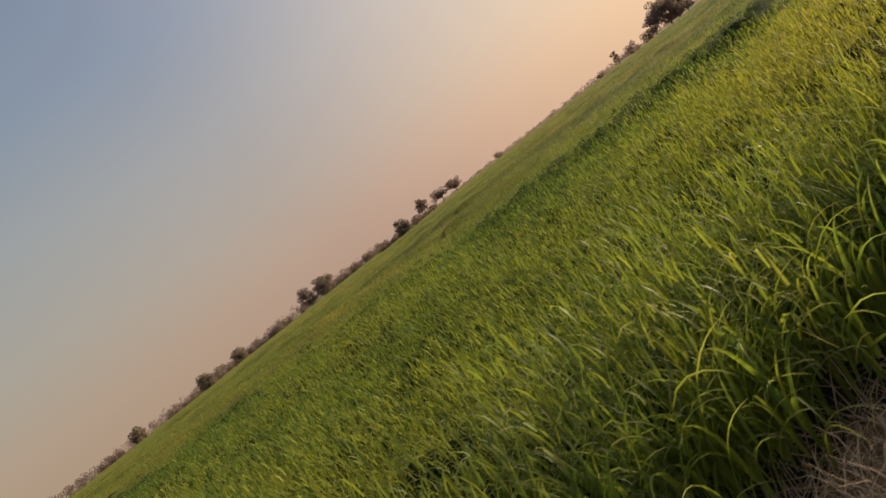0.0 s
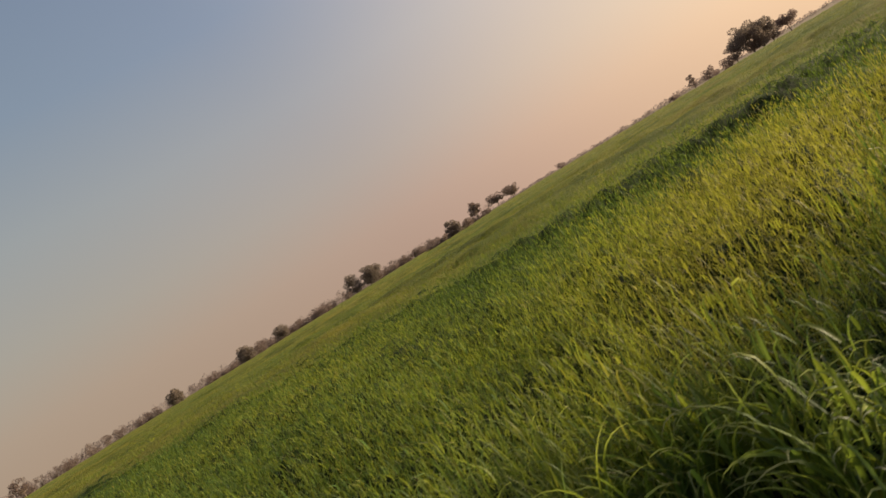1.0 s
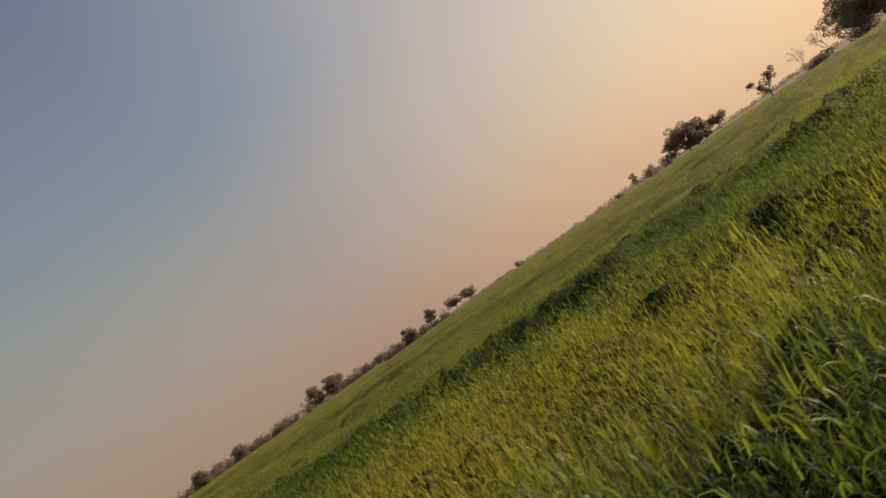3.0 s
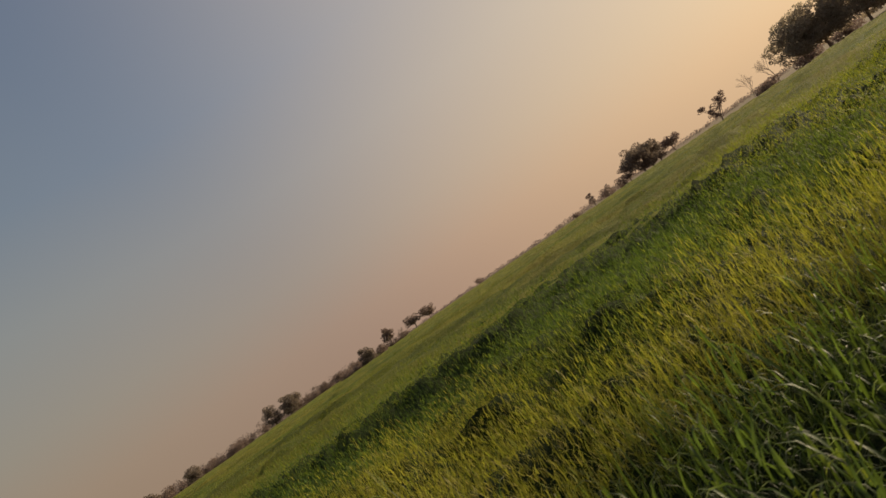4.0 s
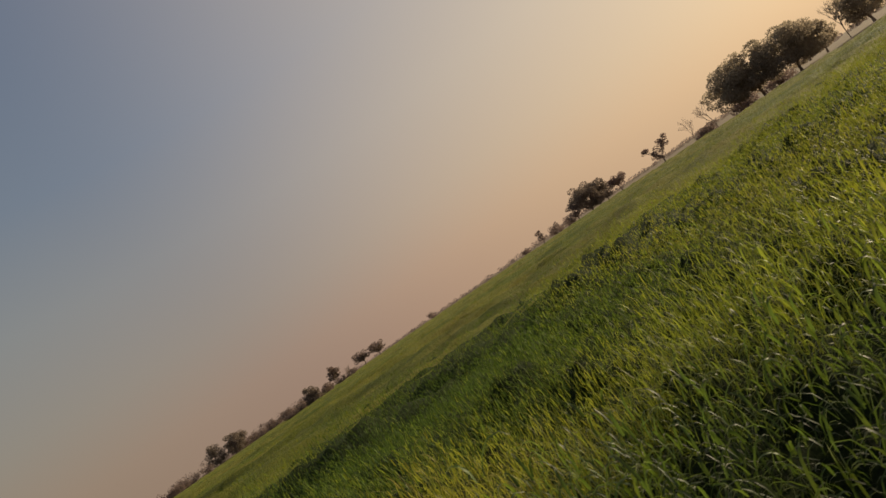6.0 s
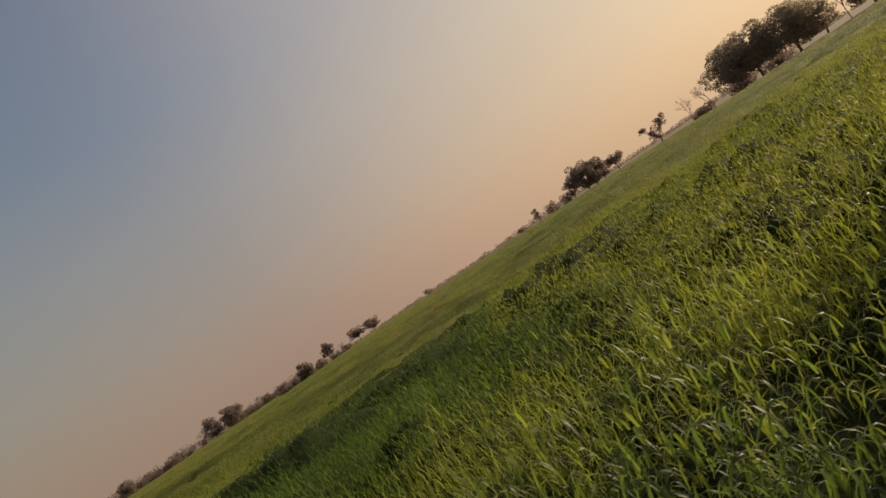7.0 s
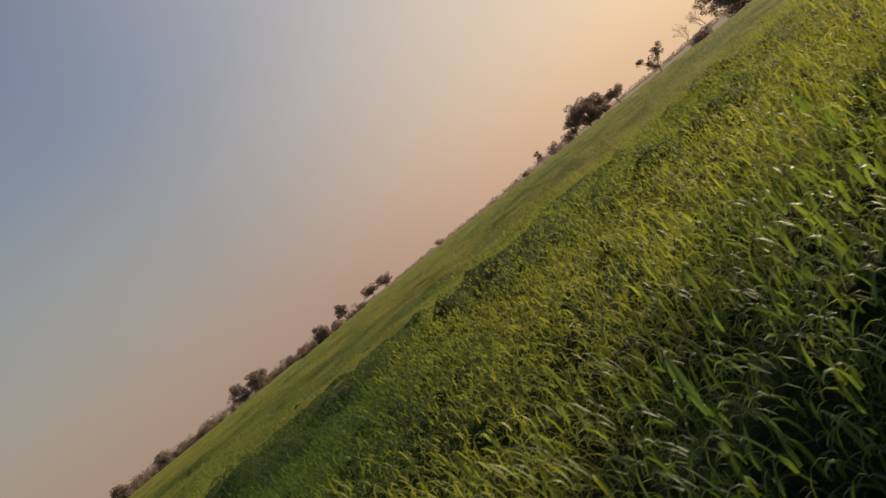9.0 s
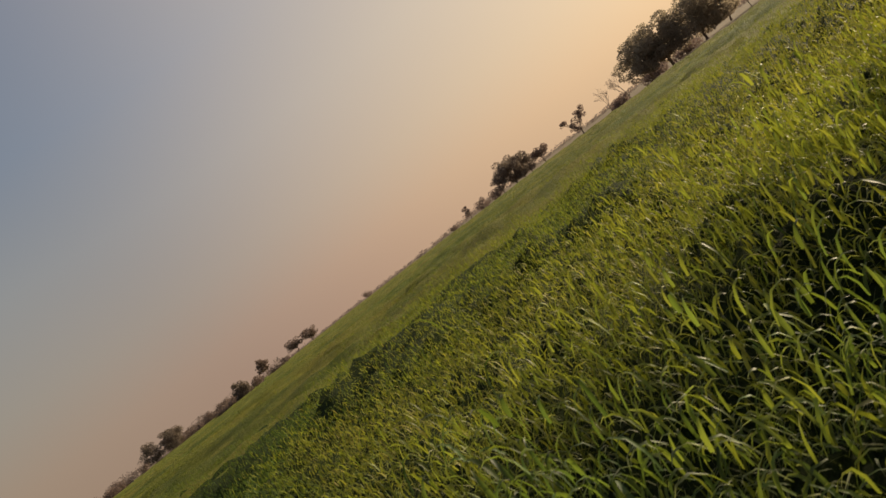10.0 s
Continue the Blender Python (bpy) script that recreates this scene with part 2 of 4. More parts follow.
def field_edge(x):
    """Where the crop begins, in metres from the middle of the path."""
    along = np.interp(x, [-5.3, -3.0, -1.0, 0.5, 2.5, 4.0, 5.0, 6.5], [1.12, 1.10, 0.88, 0.84, 0.82, 0.76, 0.70, 0.70])
    return along + (0.85 + 0.25 * step(-7.0, -6.3, x)) * (1 - step(-5.75, -5.4, x)) + 0.16 * (lattice(x * 1.3, x * 0 + 3.5, 5) - 0.5)


def wander(x):
    return 0.7 * (lattice(x * 0.3, x * 0, 11) - 0.5) + 0.9 * (lattice(x * 0.9, x * 0, 12) - 0.5)


def swale_back(x):
    """Where the taller crop stands up again behind the low strip."""
    return np.interp(x, [-14, -9, -6, -3, 0, 2.2], [12.5, 11.6, 11.2, 11.9, 12.8, 13.6]) + wander(x)


def swale(x, y, past=0.0):
    """1 in the low lush strip that crosses the field, 0 outside it."""
    bend, back = wander(x), swale_back(x) + past
    near = 0.35 * step(6.2, 8.6, y - bend - 0.03 * (x + 3) ** 2 * (x > -3)) + 0.65 * step(2.9, 1.0, back - y) * (0.55 + 0.45 * step(0.3, 0.55, lattice(x * 0.5, y * 0.5, 16)))
    near = np.maximum(near, 0.9 * step(7.5, 9.0, y) * step(-1.6, 0.0, x))
    return near * (1 - step(-0.1, 0.6, y - back)) * (1 - step(1.7, 2.6, x - 0.08 * (y - 9)))


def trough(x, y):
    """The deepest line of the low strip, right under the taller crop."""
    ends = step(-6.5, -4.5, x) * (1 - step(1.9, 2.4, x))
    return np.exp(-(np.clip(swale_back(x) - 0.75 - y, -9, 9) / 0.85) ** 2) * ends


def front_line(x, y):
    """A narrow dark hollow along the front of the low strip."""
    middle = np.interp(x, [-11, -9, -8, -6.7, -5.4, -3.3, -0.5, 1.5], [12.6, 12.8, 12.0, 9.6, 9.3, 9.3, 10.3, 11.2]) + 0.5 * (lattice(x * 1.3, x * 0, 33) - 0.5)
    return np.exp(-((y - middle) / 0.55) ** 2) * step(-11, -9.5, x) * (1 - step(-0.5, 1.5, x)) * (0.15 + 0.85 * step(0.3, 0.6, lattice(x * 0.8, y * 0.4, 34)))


def furrows(x, y):
    """Shallow long hollows further out, roughly across the view."""
    warp = 4.0 * lattice(x * 0.05, y * 0.05, 13)
    f = 0.6 * lattice(x * 0.05 + 3, (y + warp) * 0.17, 14) + 0.4 * lattice(x * 0.13 + 9, (y + warp) * 0.4, 15)
    return (1 - step(0.25, 0.42, f)) * step(11.0, 15.0, y - SLOPE * x)


def groove(x, y):
    """The narrow end of the low strip, curving back towards the path."""
    middle = np.interp(x, [-1.0, 1.3, 2.8, 3.6, 4.6, 6.0], [13.6, 14.4, 13.0, 11.1, 9.6, 8.8]) + 0.7 * (lattice(x * 0.9, x * 0, 19) - 0.5)
    return np.exp(-((y - middle) / 0.8) ** 2) * step(-1.0, 0.8, x) * (1 - step(4.4, 6.0, x))


def dips(x, y):
    """Lodged hollows a pace or two wide in the standing crop."""
    f = 0.65 * lattice(x * 0.42 + 5, y * 0.75, 17) + 0.35 * lattice(x * 1.2, y * 1.6, 18)
    return (1 - step(0.26, 0.40, f)) * step(2.5, 3.5, off_path(x, y)) * (1 - step(25, 40, y)) * (0.15 + 0.85 * step(-5, -2, x)) + 1.0 * np.exp(-((x + 7.5) / 0.42) ** 2 - ((y - 0.85 - 0.8 * (x + 7.5)) / 0.24) ** 2)


# x, y, radius, rise of single taller or flattened clumps by the path
CLUMPS = [(5.0, 3.3, 0.40, 0.24), (4.45, 2.85, 0.36, -0.18), (3.05, 2.55, 0.28, -0.22), (3.5, 2.8, 0.35, -0.28), (3.85, 3.15, 0.28, -0.20), (4.25, 3.3, 0.22, 0.10), (0.1, 1.75, 0.32, -0.15), (4.5, 4.3, 0.45, -0.16), (5.4, 3.9, 0.40, -0.20), (3.7, 3.9, 0.40, -0.08), (1.0, 2.1, 0.35, 0.08),
          (1.6, 2.0, 0.35, -0.15), (-3.0, 0.9, 0.35, 0.08), (-2.3, 1.2, 0.3, -0.08), (-4.3, 1.6, 0.3, -0.08), (2.7, 5.2, 0.6, -0.16), (-0.4, 1.9, 0.3, -0.08)]


def clump_rise(x, y):
    return sum(rise * np.exp(-((x - cx) ** 2 + (y - cy) ** 2) / r ** 2) for cx, cy, r, rise in CLUMPS)


def crop_height(x, y):
    clump = 0.24 + 0.06 * (1 - step(5, 9, y - SLOPE * x))
    h = 0.55 + 0.20 * lattice(x * 0.45, y * 0.6, 1) + clump * (lattice(x * 1.5, y * 1.9, 2) - 0.1) + 0.10 * lattice(x * 0.09, y * 0.13, 3)
    h = h - 0.31 * swale(x, y) * (0.25 + 0.75 * step(-8, -4, x)) - 0.20 * furrows(x, y) - 0.21 * dips(x, y) - 0.18 * groove(x, y) - 0.24 * trough(x, y) - 0.22 * front_line(x, y)
    h = h + 0.09 * step(1.5, 3.0, x) * (1 - step(2.2, 3.4, off_path(x, y)))
    h = h + clump_rise(x, y)
    h = h + 0.14 * step(10.5, 13.5, y) * (1 - step(15, 21, y)) * (1 - step(4, 7, x)) * step(-9, -4, x)
    h = h * (1 - 0.48 * step(-5.7, -5.3, x) * (1 - step(-4.7, -3.8, x)) * (1 - step(1.5, 2.6, off_path(x, y))))
    return h


def crop_tone(x, y):
    """0 deep green to 1 yellow."""
    d = off_path(x, y)
    far = step(12, 20, y)
    t = 0.02 + 0.62 * lattice(x * 0.28, y * 0.42, 21) + (0.36 - 0.24 * far) * lattice(x * 1.1, y * 1.4, 22) + 0.12 * far
    # lush green, plus shade of the strip, hollows and furrows painted into the tone
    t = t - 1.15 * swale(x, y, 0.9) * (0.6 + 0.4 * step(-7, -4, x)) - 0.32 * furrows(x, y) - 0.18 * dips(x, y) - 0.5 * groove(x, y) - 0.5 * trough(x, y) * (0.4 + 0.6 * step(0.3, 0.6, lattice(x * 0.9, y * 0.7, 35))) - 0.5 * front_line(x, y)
    t = t + 0.10 * step(0.15, 0.6, x / (np.abs(y) + 3)) * step(7, 14, y)      # golden sun haze towards the trees, put into the tone
    # lush strip along the path, narrower further on; inner shade is painted in too
    wide = np.interp(x, [-8, -6, -4, -2.5, 0, 1.5, 3, 4, 5, 6], [2.3, 2.3, 2.95, 2.65, 2.5, 2.35, 1.8, 1.8, 2.2, 1.7]) + 0.5 * (lattice(x * 1.6, y * 1.6, 36) - 0.5)
    t = t - (0.62 + 0.28 * step(-2.5, -1.0, x) * (1 - step(1.5, 2.5, x)) - 0.1 * step(2.0, 3.0, x) - 0.2 * step(4.4, 5.4, x)) * (1 - step(wide - 0.5, wide, d)) * (0.3 + 0.7 * step(-6.5, -5.9, x))
    t = t + 0.28 * step(0.52, 0.72, lattice(x * 1.25, y * 1.5, 37)) * (1 - step(wide - 0.3, wide + 0.3, d))      # sunlight on single clumps, put into a paler tone
    # ripening band behind it
    deep = 8.0 - 3.4 * step(-2.5, -0.5, x)
    t = t + (0.32 + 0.20 * step(3.6, 5.2, d)) * step(wide - 0.4, wide + 0.3, d) * (1 - step(deep - 1.6, deep, d)) * step(-7.0, -4.5, x) * (1 - step(0.6, 2.2, x))
    t = t - 0.30 * step(deep - 1.0, deep + 0.5, d) * step(-1.5, 0, x) * (1 - step(2.8, 4.0, x)) * (1 - step(9, 11, y))
    # yellower far out and to the right: the sun's warm haze painted into tone
    t = t + 0.12 * step(9, 20, y) + 0.36 * step(2.4, 4.2, x) * step(1.4, 2.8, d) * (1 - step(8, 13, y))
    t = t + (0.06 + 0.12 * (1 - step(3.0, 5.0, d))) * (1 - step(-5.0, -3.0, x)) * (1 - step(9.0, 13.0, d))
    return t


def field_end(x, y):
    """How far out the crop reaches: to a dry verge on the right, further on the left."""
    az = np.degrees(np.arctan2(-x, y))
    return np.interp(az, [-47, -36, -28, -20, -10, -4, 4], [68, 75, 88, 118, 180, 260, 420])


def spread(count, d0, d1, only=None):
    """Places in the wedge of field seen from the path, between two distances from it."""
    d = np.sqrt(rng.uniform(0, 1, count * 2) * (d1 * d1 - d0 * d0 + 14 * (d1 - d0)) + (d0 + 7) ** 2) - 7
    lo, hi = -8.2 - 1.02 * d, 6.3 + 0.95 * d
    x = lo + (hi - lo) * rng.uniform(0, 1, count * 2)
    y = d / NORMAL + SLOPE * np.clip(x, -9, 7) + SHIFT
    keep = (d < d1) & (d > d0) & (off_path(x, y) > field_edge(x)) & (np.hypot(x, y) < field_end(x, y) - 1)
    # the outermost plants stand loosely
    d = off_path(x, y)
    thick = np.where(x < -5.4, 1.0, 0.02 + 0.98 * step(0.0, 0.16, d - field_edge(x)))
    thick = thick * (1 - 0.6 * furrows(x, y)) * np.where(d < 4, 0.5 + 0.5 * step(0.28, 0.48, lattice(x * 1.5, y * 1.9, 2)), 1.0)
    thick = thick * (1 - 0.75 * step(0.05, 0.15, -clump_rise(x, y)))       # flattened plants leave dark gaps
    thick = thick * (1 - 0.4 * step(1.5, 3.5, x) * step(2.0, 3.0, d) * (1 - step(10, 14, d)))
    keep &= rng.uniform(0, 1, count * 2) < thick
    if only is not None:
        keep &= only(x)
    return x[keep][:count], y[keep][:count]


def strips_object(name, verts, quads, mat, along, tone):
    """One mesh from arrays of vertices and quads."""
    me = bpy.data.meshes.new(name)
    me.vertices.add(len(verts))
    me.vertices.foreach_set("co", np.ascontiguousarray(verts, dtype=np.float32).ravel())
    me.loops.add(quads.size)
    me.loops.foreach_set("vertex_index", np.ascontiguousarray(quads, dtype=np.int32).ravel())
    me.polygons.add(len(quads))
    me.polygons.foreach_set("loop_start", np.arange(0, quads.size, 4, dtype=np.int32))
    me.polygons.foreach_set("use_smooth", np.ones(len(quads), dtype=bool))
    me.update(calc_edges=True)
    for key, values in (("along", along), ("tone", tone)):
        at = me.attributes.new(key, "FLOAT", "POINT")
        at.data.foreach_set("value", np.ascontiguousarray(values, dtype=np.float32))
    me.materials.append(mat)
    return new(name, me)


PROFILE_S = [0.0, 0.10, 0.28, 0.60, 0.85, 1.0]
PROFILE_W = [0.70, 0.95, 1.0, 0.64, 0.25, 0.02]


def leaves(name, base, head, length, width, lean0, bend, tone, segs, fold, mat, push=(0.0, 0.0), power=2.0):
    """Many blades in one mesh: each rises from base, leans by lean0 and arches over by bend (radians)."""
    n = len(head)
    s = np.linspace(0, 1, segs + 1)
    if power > 2.1:
        s = 1 - (1 - s) ** 1.6         # more joints where the tip hooks over
    sm = (s[1:] + s[:-1]) / 2
    phi = lean0[:, None] + bend[:, None] * sm[None, :] ** power
    ds = length[:, None] * np.diff(s)[None, :]
    out = np.concatenate([np.zeros((n, 1)), np.cumsum(np.sin(phi) * ds, 1)], 1)
    up = np.concatenate([np.zeros((n, 1)), np.cumsum(np.cos(phi) * ds, 1)], 1)
    wind = (s ** 1.3)[None, :] * length[:, None]
    cx = base[:, 0:1] + out * np.cos(head)[:, None] + wind * push[0]
    cy = base[:, 1:2] + out * np.sin(head)[:, None] + wind * push[1]
    cz = base[:, 2:3] + up
    w = 0.5 * width[:, None] * np.interp(s, PROFILE_S, PROFILE_W)[None, :]
    twist = rng.normal(0, 0.8, n)[:, None] * s[None, :]
    sx, sy = -np.sin(head)[:, None] * np.cos(twist), np.cos(head)[:, None] * np.cos(twist)
    sz = np.sin(twist)
    left = np.stack([cx - sx * w, cy - sy * w, cz - sz * w], 2)
    right = np.stack([cx + sx * w, cy + sy * w, cz + sz * w], 2)
    if fold:
        phi_n = np.concatenate([phi[:, :1], phi], 1)
        drop = 0.35 * w
        centre = np.stack([cx + drop * np.cos(phi_n) * np.cos(head)[:, None], cy + drop * np.cos(phi_n) * np.sin(head)[:, None], cz - drop * np.sin(phi_n)], 2)
        v = np.stack([left, centre, right], 2)
        k = 3
    else:
        v = np.stack([left, right], 2)
        k = 2
    per = (segs + 1) * k
    cell = []
    for i in range(segs):
        for j in range(k - 1):
            a = i * k + j
            cell.append((a, a + 1, a + k + 1, a + k))
    quads = (np.arange(n)[:, None, None] * per + np.array(cell)[None]).reshape(-1, 4)
    al = np.broadcast_to(s[None, :, None], (n, segs + 1, k)).ravel()
    to = np.repeat(tone, per)
    return strips_object(name, v.reshape(-1, 3), quads, mat, al, to)


# ---------------- ground ----------------
def ground_z(x, y):
    d = off_path(x, y)
    z = 0.05 * (lattice(x * 1.7, y * 1.7, 31) - 0.5) + 0.03 * (lattice(x * 5, y * 5, 32) - 0.5)
    return (z - 0.03 * (1 - step(0.3, 0.8, np.abs(d)))) * (1 - step(20, 40, np.hypot(x, y)))


def axis(lo, hi, fine, cells):
    side = np.geomspace(1, 3000, cells)
    return np.concatenate([lo - side[::-1], np.linspace(lo, hi, int((hi - lo) / fine)), hi + side])


def grid_object(name, xs, ys, zfun, mat, keep=None):
    gx, gy = np.meshgrid(xs, ys, indexing="ij")
    v = np.stack([gx, gy, zfun(gx, gy)], 2).reshape(-1, 3)
    i = np.arange(len(xs) * len(ys)).reshape(len(xs), len(ys))
    q = np.stack([i[:-1, :-1], i[1:, :-1], i[1:, 1:], i[:-1, 1:]], 2).reshape(-1, 4)
    if keep is not None:
        q = q[keep(v[q].mean(1))]
    me = bpy.data.meshes.new(name)
    me.from_pydata(v.tolist(), [], q.tolist())
    me.polygons.foreach_set("use_smooth", np.ones(len(q), dtype=bool))
    me.materials.append(mat)
    return new(name, me)


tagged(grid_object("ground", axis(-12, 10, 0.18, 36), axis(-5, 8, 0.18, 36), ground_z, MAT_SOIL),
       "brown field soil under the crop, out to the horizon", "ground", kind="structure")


def thatch_material():
    m, n, l, b = material("dry_thatch", 0.95, 0.1)
    big, fine = noise_node(n, l, 2.5, 4.0), noise_node(n, l, 60.0, 8.0, 0.75)
    r = ramp(n, [(0.3, (0.11, 0.078, 0.046)), (0.5, (0.29, 0.215, 0.13)), (0.75, (0.48, 0.385, 0.245))])
    l.new(fine.outputs["Fac"], r.inputs[0])
    c = mix_color(n, l, big.outputs["Fac"], r.outputs[0], (0.13, 0.095, 0.055))
    l.new(c, b.inputs["Base Color"])
    bump = n.new("ShaderNodeBump")
    bump.inputs["Distance"].default_value, bump.inputs["Strength"].default_value = 0.02, 1.0
    l.new(fine.outputs["Fac"], bump.inputs["Height"])
    l.new(bump.outputs[0], b.inputs["Normal"])
    return m


def path_mat():
    """The trodden strip of dry thatch between crop and path."""
    us, vs = np.arange(-14, 12, 0.07), np.linspace(0, 1, 40)
    gx, gv = np.meshgrid(us, vs, indexing="ij")
    d = -1.1 + gv * (field_edge(gx) + 0.15 + 1.1)
    y = d / NORMAL + SLOPE * gx + SHIFT
    z = ground_z(gx, y) + 0.006 + 0.03 * lattice(gx * 9, y * 9, 81) - 0.03 * (step(0.9, 1.0, gv) + 1 - step(0, 0.1, gv))
    i = np.arange(gx.size).reshape(gx.shape)
    q = np.stack([i[:-1, :-1], i[1:, :-1], i[1:, 1:], i[:-1, 1:]], 2).reshape(-1, 4)
    me = bpy.data.meshes.new("path")
    me.from_pydata(np.stack([gx, y, z], 2).reshape(-1, 3).tolist(), [], q.tolist())
    me.polygons.foreach_set("use_smooth", np.ones(len(q), dtype=bool))
    me.materials.append(thatch_material())
    return tagged(new("path", me), "trodden path of dry brown thatch along the crop", "path", kind="structure")


path_mat()


def canopy_z(x, y):
    return crop_height(x, y) - 0.14 + 0.08 * lattice(x * 1.4, y * 2.0, 43) - 0.26 * (1 - step(16, 26, y))


cx = np.concatenate([-np.geomspace(60, 700, 60)[::-1], np.linspace(-59, 59, 220), np.geomspace(60, 700, 60)])
cy = np.concatenate([np.linspace(16, 60, 80), np.geomspace(60.6, 700, 110)])
tagged(grid_object("crop_canopy", cx, cy, canopy_z, MAT_CANOPY, lambda c: (c[:, 1] > 17) & (np.abs(c[:, 0]) < 40 + 1.3 * c[:, 1]) & (np.hypot(c[:, 0], c[:, 1]) < field_end(c[:, 0], c[:, 1]))),
       "far green crop canopy merging into one sheet", "crop", kind="stuff")


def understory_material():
    m, n, l, b = material("dark_understory_sheet", 0.9, 0.1)
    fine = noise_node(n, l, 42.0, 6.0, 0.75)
    # near-black green holds the deep shade between stems in the sheet's colour
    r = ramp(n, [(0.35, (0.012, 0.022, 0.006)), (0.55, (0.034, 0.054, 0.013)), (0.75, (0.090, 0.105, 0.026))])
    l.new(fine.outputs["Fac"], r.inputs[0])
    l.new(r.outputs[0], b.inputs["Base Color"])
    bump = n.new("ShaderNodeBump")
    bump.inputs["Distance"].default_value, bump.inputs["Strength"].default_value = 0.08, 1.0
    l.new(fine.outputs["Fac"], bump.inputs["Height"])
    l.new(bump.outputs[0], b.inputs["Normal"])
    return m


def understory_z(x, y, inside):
    """Top of the sheet standing for lower stems and leaves, by the distance inside its outer rim."""
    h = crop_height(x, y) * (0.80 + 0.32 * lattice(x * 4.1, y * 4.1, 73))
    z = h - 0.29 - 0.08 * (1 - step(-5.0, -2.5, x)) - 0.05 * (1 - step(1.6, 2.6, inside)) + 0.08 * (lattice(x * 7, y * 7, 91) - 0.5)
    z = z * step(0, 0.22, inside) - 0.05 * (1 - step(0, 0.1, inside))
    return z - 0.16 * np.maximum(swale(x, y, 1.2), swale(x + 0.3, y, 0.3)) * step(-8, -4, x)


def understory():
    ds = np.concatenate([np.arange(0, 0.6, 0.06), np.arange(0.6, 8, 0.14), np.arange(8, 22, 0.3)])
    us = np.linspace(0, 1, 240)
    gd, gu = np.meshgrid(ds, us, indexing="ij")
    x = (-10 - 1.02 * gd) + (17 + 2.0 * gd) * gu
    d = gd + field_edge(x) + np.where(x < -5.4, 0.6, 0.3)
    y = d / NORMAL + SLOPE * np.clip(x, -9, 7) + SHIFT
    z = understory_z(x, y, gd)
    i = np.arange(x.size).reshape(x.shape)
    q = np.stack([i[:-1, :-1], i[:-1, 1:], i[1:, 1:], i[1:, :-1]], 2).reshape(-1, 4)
    me = bpy.data.meshes.new("dark_understory_sheet")
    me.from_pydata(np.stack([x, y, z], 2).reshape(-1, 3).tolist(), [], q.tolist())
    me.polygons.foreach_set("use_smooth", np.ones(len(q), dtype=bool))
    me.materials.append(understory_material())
    return tagged(new("dark_understory_sheet", me), "dark sheet inside the crop for its lower stems and the shade between them", "crop", kind="stuff")


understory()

# ---------------- crop, nearest first ----------------
WIND = (-0.02, 0.0)


